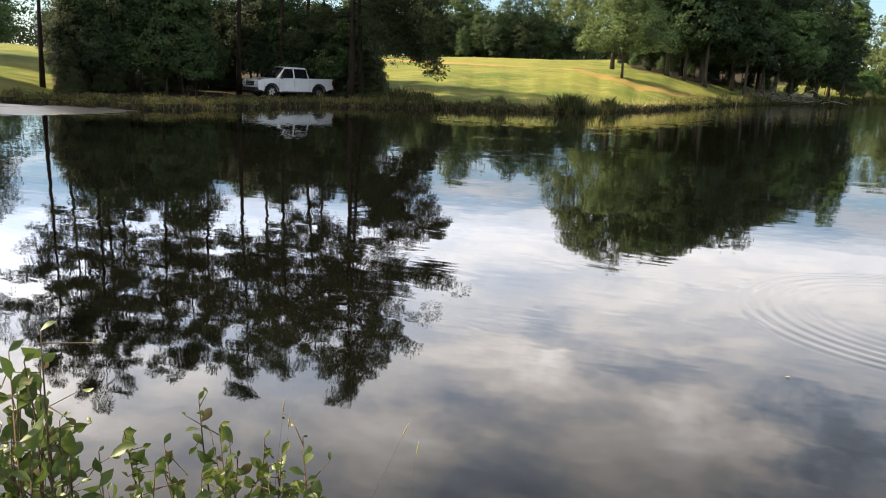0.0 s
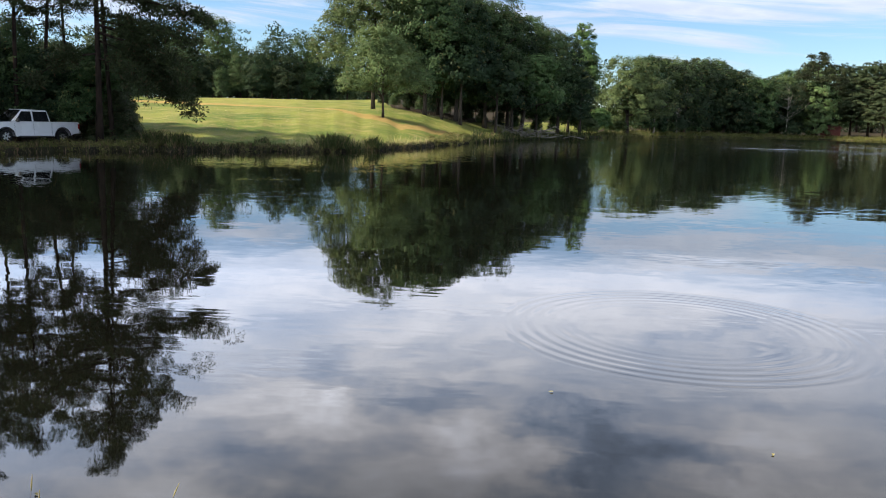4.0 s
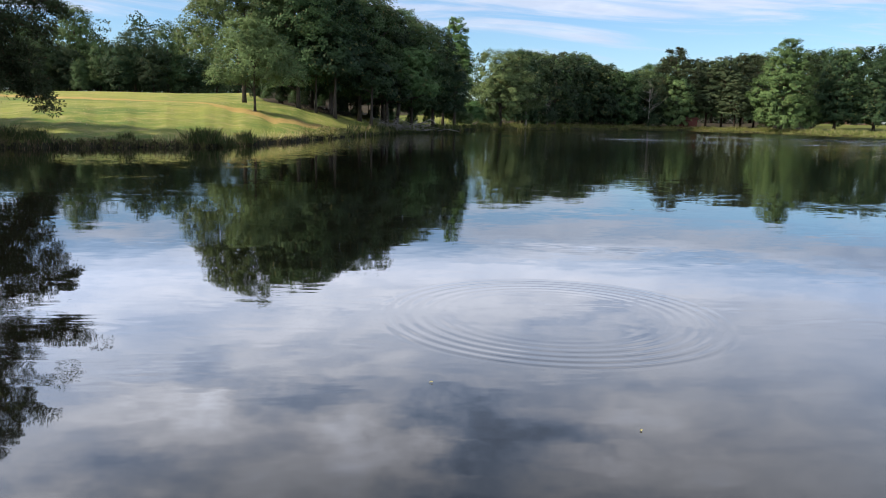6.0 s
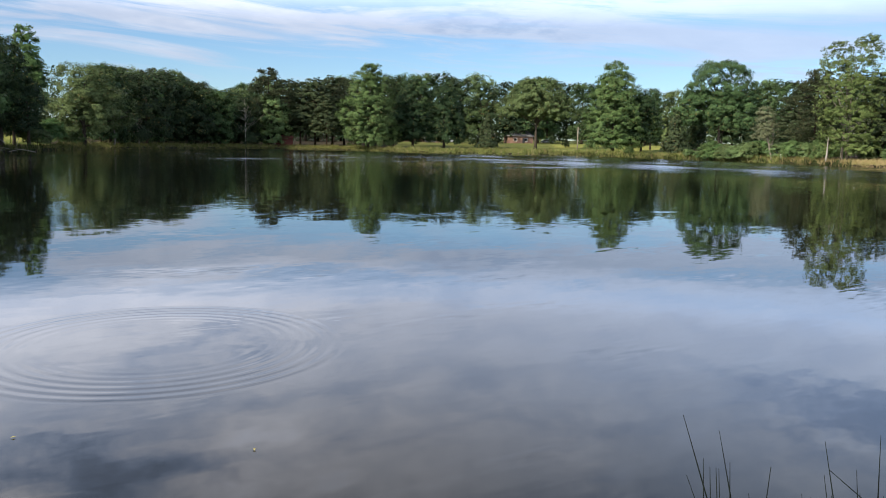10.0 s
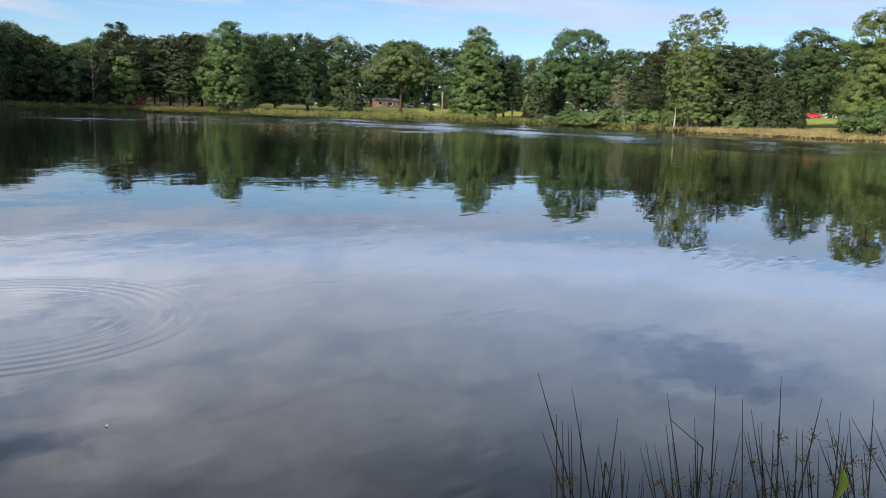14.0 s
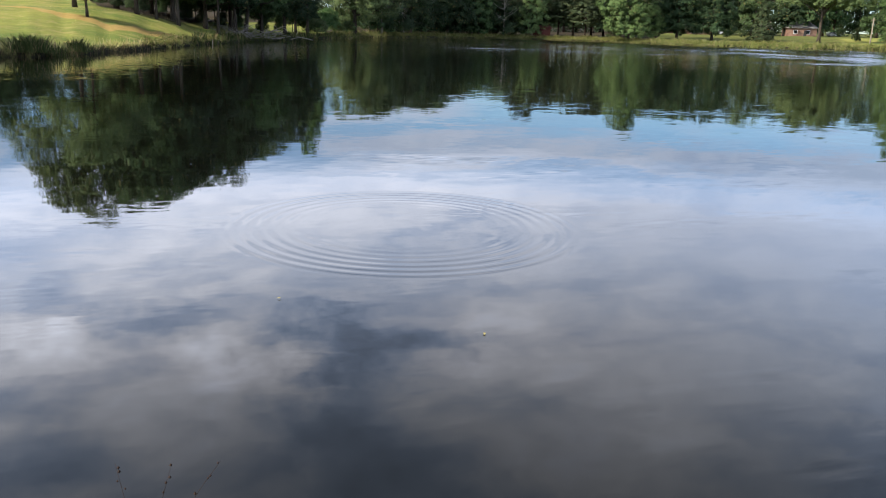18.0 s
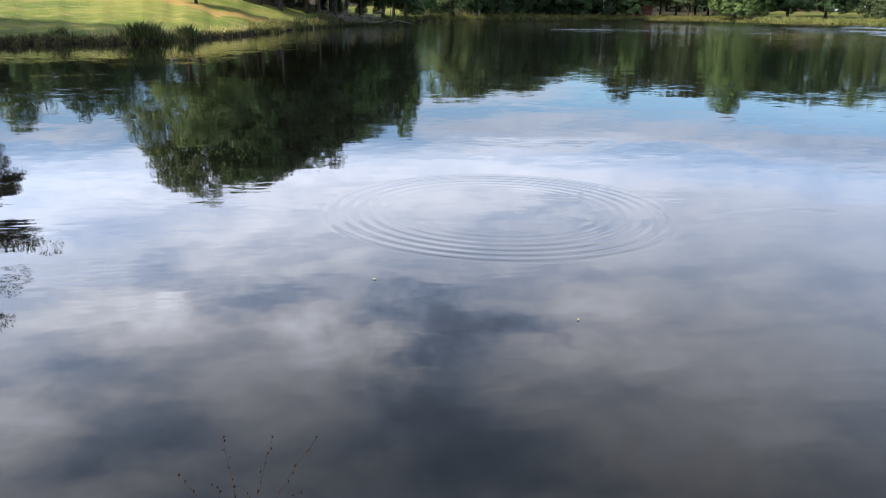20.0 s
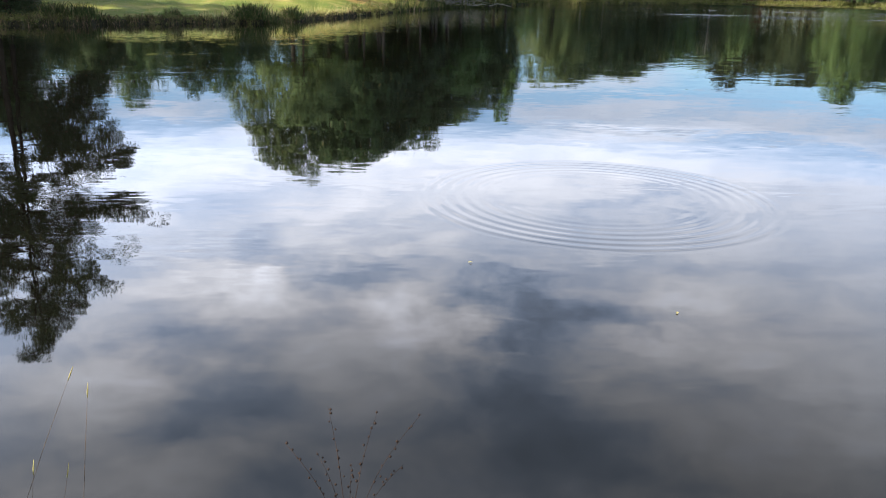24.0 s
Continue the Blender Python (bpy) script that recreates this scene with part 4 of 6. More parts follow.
for i, (az, d, p, s) in enumerate(((-22.6, 232, 1, 1.0), (-23.4, 224, 1, 0.95), (-25.6, 228, 1, 1.05), (-26.4, 236, 0, 0.95), (-20.3, 238, 0, 0.66), (-25.2, 214, 1, 0.75), (-57.8, 150, 0, 0.74), (-61.7, 146, 1, 0.78), (-62.8, 150, 1, 0.75), (-56.8, 160, 1, 0.68), (-13.1, 238, 0, 0.93), (-13.9, 242, 0, 0.98), (-14.6, 244, 0, 0.92), (-15.6, 246, 0, 0.82), (-17.4, 250, 0, 0.7))):
    copy_thing((far_pine, broad_pine)[p], stand(az, d, i * 83, s))
broadleaf("tulip_tree", "tall fresh green tulip tree with branches down to the grass", [(0.6, 0, 17.4, 2.4, 2.4, 2.4), (-0.8, 0, 15.4, 3.4, 3.2, 3.0), (0.2, 0, 12.0, 5.6, 5.2, 4.0), (-0.6, 0, 8.2, 7.0, 6, 4.6), (0.5, 0, 4.6, 7.0, 5.8, 3.8), (0.2, 0, 2.2, 6.2, 5.2, 2.2)], BRIGHT, 73, 20800, 0.36, 190, 1.1, 0.35, 0, 10, place=stand(-28.1, 203, -28, 1.06), group=R)
for az, d, s, seed in ((-31.2, 212, 1.0, 74), (-33.4, 214, 0.92, 75), (-29.8, 218, 0.95, 76)):
    broadleaf("oak_tree", "dark green shade tree in front of the brick houses", [(0, 0, 12.5 * s, 4.6, 4.6, 5.2 * s), (0, 0, 7 * s, 5.6, 5.2, 4.6 * s), (0, 0, 3.2, 5.6, 5.2, 2.8)], DEEP, seed, 13600, 0.37, 120, 1.25, 0.35, 0, 10, place=stand(az, d, az), group=R)
broadleaf("oak_tree", "spreading olive green oak with a clear trunk by the house", [(0, 0, 12.4, 7.6, 6.4, 5.4), (-3.8, 0, 9.8, 6.6, 5.4, 3.9), (4.0, 0, 9.6, 6.6, 5.4, 4.0)], OAK_PALE, 77, 17600, 0.39, 150, 1.2, 0.42, 0, 16, place=stand(-39.8, 214, -40, 1.05), group=R)
cedar(9.0, 78, 3.4, CEDAR, stand(-36.4, 216), "small dusky cedar beside the house drive", 4500, 0.42)
broadleaf("sweetgum_tree", "bright green tree of pointed egg shape on the bank", [(0, 0, 15.6, 3.2, 3.0, 3.6), (0.1, 0, 12.6, 5.2, 4.8, 4.4), (-0.1, 0, 9.0, 6.5, 5.8, 4.8), (0.2, 0, 5.4, 6.8, 5.8, 4.2), (0.1, 0, 2.2, 6.2, 5.4, 2.2)], BRIGHT, 79, 24000, 0.33, 200, 1.1, 0.34, 0, 10, place=stand(-45.1, 190, -45, 1.07), group=R)
broadleaf("oak_tree", "dark tree half hidden behind the egg shaped tree", [(0, 0, 8.5, 4.0, 3.6, 5.4), (0, 0, 3.6, 4.0, 3.6, 3.4)], DEEP, 80, 7200, 0.36, 70, 1.1, 0.25, 0, 6, place=stand(-47.0, 192, 0), group=R)
broadleaf("oak_tree", "slim grey green tree at the mown grass", [(0, 0, 10, 2.9, 2.6, 5.2), (0.4, 0, 5.0, 2.6, 2.4, 3.6)], OAK, 81, 7200, 0.36, 70, 1.0, 0.22, 0, 8, place=stand(-47.6, 214, 0), group=R)
broadleaf("oak_tree", "large rounded green oak above the shrubs", [(0, 0, 12.6, 7.0, 6.4, 6.2), (-3.6, 0, 8.0, 6.2, 5.4, 4.8), (3.4, 0, 7.4, 6.4, 5.4, 5.0)], OAK, 82, 22400, 0.36, 180, 1.25, 0.4, 0, 12, place=stand(-52.0, 186, -52, 1.06), group=R)
cedar(9.4, 83, 3.2, CEDAR, stand(-49.2, 182), "grey green cedar beside the mown grass", 4500, 0.4)
for az, d, s in ((-55.8, 176, 0.86), (-54.2, 184, 0.9), (-57.2, 172, 0.8), (-50.4, 196, 0.85), (-59.8, 162, 0.85), (-61, 156, 0.75)):
    copy_thing(woods[0 if s > 0.84 else 1], stand(az, d, az * 31, s))
shrub = broadleaf("shrub", "leafy light green shrub on the pond bank", [(0, 0, 1.5, 2.0, 1.8, 1.5), (0.8, 0, 2.3, 1.3, 1.3, 1.1)], BRIGHT, 84, 2600, 0.26, 45, 0.6, 0.06, 2.2, 6, place=stand(-51.9, 160), group="shrubs on the bank")
shrub2 = broadleaf("shrub", "rounded green shrub on the pond bank", [(0, 0, 1.3, 2.1, 1.8, 1.3), (-0.9, 0, 1.8, 1.3, 1.3, 1.0)], OAK_PALE, 85, 2600, 0.26, 45, 0.6, 0.06, 1.8, 6, place=stand(-53.2, 156), group="shrubs on the bank")
for i, (az, d, p, s) in enumerate(((-51.4, 161, 0, 1.25), (-52.5, 158, 1, 1.1), (-53.8, 155, 1, 1.2), (-55.8, 151, 1, 1.1), (-56.7, 148, 0, 1.0), (-57.5, 146, 1, 1.1), (-54.6, 156, 0, 1.1), (-50.2, 167, 1, 0.6), (-46.2, 181, 0, 0.6), (-58.4, 142, 0, 1.05), (-62.4, 138, 1, 0.9), (-72, 128, 1, 1.3), (-74, 126, 0, 1.5), (-69.6, 131, 1, 1.1), (-71, 130, 0, 1.4))):
    copy_thing((shrub, shrub2)[p], stand(az, d, i * 49, s))
broadleaf("willow_tree", "small half bare grey green tree leaning on the water's edge", [(-1.5, 0, 7.2, 1.7, 1.6, 1.9), (-1.2, 0, 5.2, 2.2, 1.6, 1.6), (-2.0, 0, 3.9, 1.5, 1.3, 0.9)], GREY_LEAF, 86, 2600, 0.24, 40, 0.6, 0.15, 7.4, 16, wood=PALE_BARK, place=stand(-55.4, 149.4, -55), group=R, lean=(-1.9, 0))
broadleaf("poplar_tree", "tall sunlit poplar with pale stems on the bank", [(1.9, 0, 15.6, 2.4, 2.2, 3.0), (-1.9, 0, 14.6, 2.4, 2.1, 3.1), (0.2, 0, 12.2, 4.4, 3.4, 3.4), (0.0, 0, 8.8, 4.6, 3.8, 4.0), (0.4, 0, 5.0, 4.5, 3.8, 3.8), (-0.6, -0.8, 2.4, 3.4, 2.6, 2.2), (2.2, -0.5, 2.2, 2.6, 2.2, 2.0)], FRESH, 87, 16000, 0.25, 260, 0.62, 0.2, 0, 32, wood=PALE_BARK, place=stand(-59.6, 142, -60, 1.06), group=R, stems=2)
ob = thing("dead_trunk", "broken bare tree trunk standing on the bank", "tree trunk", R, stand(-58.6, 138))
part("trunk", mesh_of(*trunk_of(3.9, 0.18, 88), True), DEAD, ob)
cedar(9.5, 89, 3.2, CEDAR, stand(-64.4, 142), "brownish cedar at the edge of the tan grass", 5200, 0.32)
cedar(8.6, 90, 3.0, NEEDLE, stand(-62.9, 143), "dark green cedar at the edge of the tan grass", 5200, 0.32)
cedar(10.0, 91, 3.2, NEEDLE, stand(-65.6, 148), "dark green cedar behind the tan grass", 5200, 0.32)
broadleaf("oak_tree", "tall light green oak at the bend of the bank", [(0, 0, 11.6, 4.4, 4.2, 4.0), (1.2, 0, 8.2, 4.6, 4.4, 4.0), (-1, 0, 6.4, 4.6, 4.4, 3)], OAK, 92, 17600, 0.28, 150, 1.0, 0.32, 0, 16, place=stand(-66.6, 152, -66, 1.05), group=R)
broadleaf("oak_tree", "tall spreading bright oak at the bend of the bank", [(0, 0, 13.6, 4.8, 4.6, 4.4), (0.5, 0, 8.6, 5.4, 5, 4.4), (-1, 0, 4.4, 5.2, 5, 3.2)], FRESH, 93, 20800, 0.28, 170, 1.05, 0.36, 0, 16, place=stand(-70.6, 146, -70, 1.06), group=R)
for az, d, s in ((-69.9, 175, 1.0), (-73.5, 150, 1.05), (-76, 146, 1.1), (-79, 140, 1.1), (-64.5, 170, 0.8), (-83, 130, 1.0), (-62.8, 168, 0.75)):
    copy_thing(woods[1], stand(az, d, az * 17, s))
# low growth along the near edge of the woods, and before the white house
for i, (az, s, k) in enumerate(((-6.9, 4.5, 0.9), (-7.6, 7, 1.2), (-8.3, 9, 1.0), (-9.0, 6, 0.8), (-11.6, 8, 1.0), (-13.2, 9, 0.9), (-59.2, 17, 0.9), (-60.1, 19, 1.1), (-60.9, 18, 0.8), (-61.5, 21, 1.3), (-62.1, 20, 1.0))):
    copy_thing((shrub2, shrub)[i % 2], stand(az, far_shore(az) + s, i * 67, k))
# leafless trees
def bare_tree(label, h, seed, place, spread=0.35, branches=16, r0=0.14, wood=None):
    rng = np.random.default_rng(seed)
    ob = thing("bare_tree", label, "tree", place=place)
    part("trunk", mesh_of(*trunk_of(h, r0, seed, (rng.normal() * .4, 0), 0.12), True), wood or DEAD, ob)
    for i in range(branches):
        z = h * rng.uniform(0.3, 0.95)
        a = rng.uniform(0, 6.28)
        ln = h * spread * rng.uniform(0.4, 1.0) * (1.2 - z / h)
        e = Vector((math.cos(a) * ln, math.sin(a) * ln, z + ln * rng.uniform(0.2, 1.1)))
        s = Vector((0, 0, z))
        part("limb", mesh_of(*tube([s, s.lerp(e, .5) + Vector((0, 0, -.1 * ln)), e], [r0 * .35, r0 * .22, r0 * .05], 5), True), wood or DEAD, ob)
    return ob


bare_tree("bleached leafless tree at the end of the inlet", 11.5, 95, stand(-19.7, 207), 0.6, 34, 0.13, BLEACHED)
bare_tree("small grey dead tree on the far bank", 5.5, 96, stand(-12.9, 167.5), 0.5, 26, 0.15)
bare_tree("thin grey leafless tree in front of the woods", 10.5, 97, stand(-11.4, 156), 0.25, 24, 0.17)
# low trees beside the brick house, some added to stand in for deep shade
for az, d, s_ in ((-37.0, 272, 0.34), (-28.4, 238, 0.3), (-30.0, 234, 0.34), (-31.4, 240, 0.3), (-34.3, 240, 0.3), (-35.4, 244, 0.3), (-41.9, 236, 0.3), (-43.6, 228, 0.34), (-36.2, 280, 0.4), (-40.9, 280, 0.34), (-33.0, 270, 0.3), (-34.6, 276, 0.36)):
    copy_thing(far_woods[0], stand(az, d, az * 77, s_))
# unseen trees added round the bank behind the camera
for i, az in enumerate(range(112, 252, 10)):
    copy_thing(far_woods[i % 2], stand(az, 30 + 7 * (i % 3), i * 51, 0.85 + 0.08 * (i % 4)))

# ---- shore plants that nobody could count ----
def fringe(name, label, mat, az0, az1, count, off0, off1, h0, h1, width, seed, lumpy=0.0, lean=0.3):
    """Blades along the far shore between two bearings, from off0 to off1 metres behind the waterline."""
    rng = np.random.default_rng(seed)
    pts, hs = [], []
    while len(pts) < count:
        az = rng.uniform(az1, az0)
        d = far_shore(az) + rng.uniform(off0, off1)
        v = heading(az) * d
        lump = 0.5 + 0.5 * math.sin(az * 2.9 + seed) * math.sin(az * 7.3 + 2 * seed) + 0.25 * math.sin(az * 19 + d)
        if rng.uniform() > 1 - lumpy + lumpy * lump:
            continue
        pts.append((v.x, v.y, ground_z(v.x, v.y) - 0.03))
        hs.append(rng.uniform(h0, h1) * (1 - lumpy * 0.5 + lumpy * lump * 0.7))
    me = quads(blades(pts, hs, width, rng, lean), mat)
    return tagged(new(name, me), label, "grass", kind="stuff")


fringe("shore_weeds", "mixed weeds along the shaded bank below the pines", SHORE_MIX, 62, 22, 9000, -0.45, 2.6, 0.08, 0.34, 0.04, 1, 0.8)
fringe("shore_weeds", "mixed green and dry weeds along the lawn's shore", SHORE_MIX, 24, 1, 8000, -0.25, 0.9, 0.07, 0.27, 0.035, 2, 0.8)
fringe("shore_grass", "reddish dry grass stems along the lawn's shore", STRAW, 14, 0, 900, 0.3, 2.4, 0.25, 0.6, 0.035, 3, 0.6)
fringe("shore_weeds", "tangled weeds on the low bank below the grove", REED, 1, -10, 3600, -0.8, 4.5, 0.3, 0.9, 0.08, 4, 0.5)
fringe("marsh_grass", "yellow green marsh grass on the far bank", MARSH, -8, -29, 10000, -1.5, 8, 0.3, 0.95, 0.14, 5, 0.6, 0.5)
fringe("marsh_grass", "tall yellow green marsh grass along the right shore", MARSH, -27, -56, 14000, -1.2, 9, 0.4, 1.15, 0.15, 6, 0.6, 0.55)
fringe("tan_grass", "tall tan grass along the right shore", STRAW, -55, -80, 15000, -0.6, 13, 0.4, 0.95, 0.09, 7, 0.3, 0.6)
fringe("marsh_weeds", "darker weeds at the water's edge of the right shore", REED, -40, -60, 2600, -1.4, 1.0, 0.4, 1.2, 0.16, 8, 0.6)
fringe("meadow_grass", "short uneven grass of the lawn", STRAW, 26, -1, 5000, 3, 40, 0.04, 0.10, 0.06, 9, 0.3)


def leafy(name, label, mat, az0, az1, clumps, off0, off1, size, seed, leaf=0.07):
    """Low leafy weeds in clumps along the far shore."""
    rng = np.random.default_rng(seed)
    c, r_ = [], []
    for k in range(clumps):
        az = rng.uniform(az1, az0)
        v = heading(az) * (far_shore(az) + rng.uniform(off0, off1))
        q = size * rng.uniform(0.5, 1.3)
        c.append((v.x, v.y, ground_z(v.x, v.y) + q * 0.5))
        r_.append(q)
    who = np.repeat(np.arange(clumps), 60)
    v = unit(rng.normal(size=(len(who), 3)))
    p = np.array(c)[who] + v * (np.array(r_)[who] * rng.uniform(0.2, 1, len(who)) ** 0.5)[:, None] * np.array([1.3, 1.3, 0.9])
    me = quads(cards(p, unit(v + np.array([0, 0, 0.6]) + rng.normal(size=v.shape) * 0.5), leaf, leaf * 0.6, rng), mat)
    tagged(new(name, me), label, "weeds", kind="stuff")


leafy("bank_weeds", "low leafy weeds on the shaded bank below the pines", MARSH, 62, 22, 240, -0.2, 2.2, 0.25, 31)
leafy("bank_weeds", "low leafy weeds on the bank below the grove", MARSH, 4, -10, 200, -0.3, 3.5, 0.4, 32, 0.12)
leafy("bank_weeds", "bushy green weeds along the far right bank", MARSH, -9, -58, 900, -0.5, 8, 0.7, 33, 0.2)
leafy("bank_weeds", "small green weeds along the lawn's edge", MARSH, 19, 3, 130, -0.1, 1.4, 0.16, 34, 0.05)


def near_grass():
    rng = np.random.default_rng(21)
    pts = []
    for k in range(2400):
        az = rng.uniform(-85, 65)
        d = near_shore(az) - rng.uniform(0.0, 0.7)
        v = heading(az) * d
        pts.append((v.x, v.y, ground_z(v.x, v.y) - 0.02))
    me = quads(blades(pts, np.full(len(pts), 0.14), 0.007, rng, 0.35), MARSH)
    tagged(new("bank_grass", me), "short grass on the near bank", "grass", kind="stuff")


near_grass()


def rush_tuft(az, d, n_, h, wide, seed, label):
    rng = np.random.default_rng(seed)
    ob = thing("rush_tuft", label, "rushes", "rush tufts on the lawn's shore", stand(az, d))
    p = np.zeros((n_, 3))
    p[:, 0], p[:, 1] = rng.normal(size=n_) * wide * 0.45, rng.normal(size=n_) * 0.35
    p[:, 2] = -0.1
    tagged(part("blade_clump", quads(blades(p, np.full(n_, h) * np.exp(-(p[:, 0] / wide) ** 2 * 0.6), 0.03, rng, 0.28), REED), REED, ob), kind="stuff")
    q = p[::3].copy()
    tagged(part("dry_blade_clump", quads(blades(q, np.full(len(q), h * 0.95) * np.exp(-(q[:, 0] / wide) ** 2 * 0.6), 0.022, rng, 0.34), SHORE_MIX), SHORE_MIX, ob), kind="stuff")


rush_tuft(10.6, 47.6, 600, 0.95, 1.4, 1, "thick dark green rush clump at the lawn's shore")
rush_tuft(9.2, 48.6, 260, 0.65, 1.2, 2, "lower dark rush clump at the lawn's shore")
rush_tuft(15.6, 46.6, 160, 0.6, 0.6, 3, "narrow brownish rush tuft at the lawn's shore")
rush_tuft(8.0, 50.6, 260, 0.8, 0.7, 4, "low brownish rush clump at the lawn's shore")
rush_tuft(21.0, 45.3, 420, 0.8, 1.0, 5, "low dark weeds under the drooping pine limb")
rush_tuft(22.6, 45.6, 360, 0.9, 0.8, 6, "dark weeds beside the pine's foot")
rush_tuft(29.2, 43.6, 80, 0.5, 0.25, 7, "single weed tuft before the pickup's door")

# ---- brush pile and driftwood under the grove ----
rng = np.random.default_rng(8)
pile = thing("brush_pile", "grey heap of dead branches at the water's edge", "brush pile", place=stand(-2.5, 94, -2))
for k in range(110):
    x, y, z = rng.normal() * 2.2, rng.normal() * 0.9, abs(rng.normal()) * 0.42
    a, e, ln = rng.uniform(0, 6.28), rng.uniform(-0.1, 0.7), rng.uniform(0.8, 2.6)
    p0 = Vector((x, y, z))
    p1 = p0 + Vector((math.cos(a) * math.cos(e), math.sin(a) * math.cos(e), math.sin(e))) * ln
    mid = p0.lerp(p1, 0.5) + Vector((rng.normal() * .1, rng.normal() * .1, rng.normal() * .1))
    r0 = rng.uniform(0.02, 0.05)
    part("branch", tube([p0, mid, p1], [r0, r0 * .75, r0 * .3], 5), DEAD, pile)
snag = thing("fallen_branch", "bleached fallen branch propped above the grass", "branch", place=stand(-4.1, 104, 0))
for a, b_, r0 in (((-1.2, 0, 0), (1.0, 0, 1.2), .09), ((0.3, 0, .8), (1.3, .2, .7), .06), ((0.6, 0, 1.0), (0.2, -.2, 1.4), .05), ((0.9, 0, 1.15), (1.6, 0, 1.3), .05)):
    m_ = Vector(a).lerp(Vector(b_), .5) + Vector((0, 0, .08))
    part("branch", tube([a, m_, b_], [r0, r0 * .8, r0 * .3], 6), DEAD, snag)
ob = thing("water_stake", "thin bare stake standing in the shallow water", "stake", place=stand(-0.2, 78, 0))
part("stake", tube([(0, 0, -0.4), (0.02, 0, 0.9)], [0.03, 0.02], 6), DEAD, ob)

# ---- the white pickup ----
PAINT = plain("white_paint", (0.80, 0.81, 0.82), 0.28, vary=0.03, grain=3, coat=0.5)
GLASS = plain("tinted_glass", (0.012, 0.014, 0.016), 0.05, vary=0.1)
TYRE = plain("tyre_rubber", (0.018, 0.018, 0.018), 0.85, vary=0.3, grain=40)
ALLOY = plain("wheel_alloy", (0.55, 0.55, 0.56), 0.3, metal=1.0)
TRIM = plain("black_plastic", (0.02, 0.02, 0.021), 0.6)
RED = plain("red_lens", (0.35, 0.012, 0.012), 0.2)
LAMP = plain("clear_lens", (0.70, 0.72, 0.74), 0.1)
SEAM = plain("panel_gap", (0.05, 0.05, 0.052), 0.7)


def side_panel(outline, y0, y1):
    """A closed side outline (x, z), drawn out between two widths."""
    k = len(outline)
    v = [(x, y0, z) for x, z in outline] + [(x, y1, z) for x, z in outline]
    f = [tuple(range(k)), tuple(range(k, 2 * k))[::-1]] + [(i, k + i, k + (i + 1) % k, (i + 1) % k) for i in range(k)]
    return v, f


def bevelled(data, width, segments=2):
    bm = bmesh.new()
    vs = [bm.verts.new(p) for p in data[0]]
    for f in data[1]:
        bm.faces.new([vs[i] for i in f])
    bmesh.ops.recalc_face_normals(bm, faces=bm.faces)
    sharp = [e for e in bm.edges if e.calc_face_angle(0) > 0.6]
    bmesh.ops.bevel(bm, geom=sharp, offset=width, segments=segments, affect="EDGES", clamp_overlap=True)
    me = bpy.data.meshes.new("mesh")
    bm.to_mesh(me)
    bm.free()
    me.shade_smooth()
    me.set_sharp_from_angle(angle=radians(28))
    return me


def arch(cx, r_, x_from, x_to, zb):
    """Points of a wheel arch from x_from to x_to over a wheel at cx."""
    pts = []
    for i in range(9):
        a = math.pi * i / 8
        pts.append((cx - r_ * math.cos(a) * (1 if x_to > x_from else -1), zb + r_ * math.sin(a)))
    return pts


def wheel(parent, x, y, r_=0.36, wd=0.24):
    side = 1 if y > 0 else -1
    ring_pts = [(0.60, wd * .5), (0.80, wd * .5), (0.95, wd * .45), (1.0, wd * .3), (1.0, -wd * .3), (0.95, -wd * .45), (0.80, -wd * .5), (0.60, -wd * .5)]
    v, f, k = [], [], 20
    for i in range(k):
        a = 2 * math.pi * i / k
        for q, yy in ring_pts:
            v.append((x + math.cos(a) * q * r_, y + yy, r_ + math.sin(a) * q * r_))
    m = len(ring_pts)
    for i in range(k):
        for j in range(m):
            f.append((i * m + j, i * m + (j + 1) % m, ((i + 1) % k) * m + (j + 1) % m, ((i + 1) % k) * m + j))
    w_ = part("wheel", mesh_of([(x + math.cos(a) * .14, y + s_ * wd * .3, r_ + math.sin(a) * .14) for s_ in (1, -1) for a in np.linspace(0, 2 * math.pi, 12, False)],
                               [tuple(range(12)), tuple(range(12, 24))[::-1]] + [(i, 12 + i, 12 + (i + 1) % 12, (i + 1) % 12) for i in range(12)]), TRIM, parent)
    part("tyre", mesh_of(v, f, True), TYRE, w_)
    spokes = []
    for i in range(6):
        a = 2 * math.pi * i / 6 + .2
        c_, s_ = math.cos(a), math.sin(a)
        t_ = 0.05
        o_ = [(0.05, -t_), (0.05, t_), (r_ * .62, t_ * .8), (r_ * .62, -t_ * .8)]
        yy = [y + side * (wd * .36), y + side * wd * .47]
        vv = [(x + c_ * p - s_ * q, h_, r_ + s_ * p + c_ * q) for h_ in yy for p, q in o_]
        spokes.append((vv, [(0, 1, 2, 3), (7, 6, 5, 4), (0, 4, 5, 1), (1, 5, 6, 2), (2, 6, 7, 3), (3, 7, 4, 0)]))
    part("rim", join(*spokes), ALLOY, w_, "silver alloy spokes")


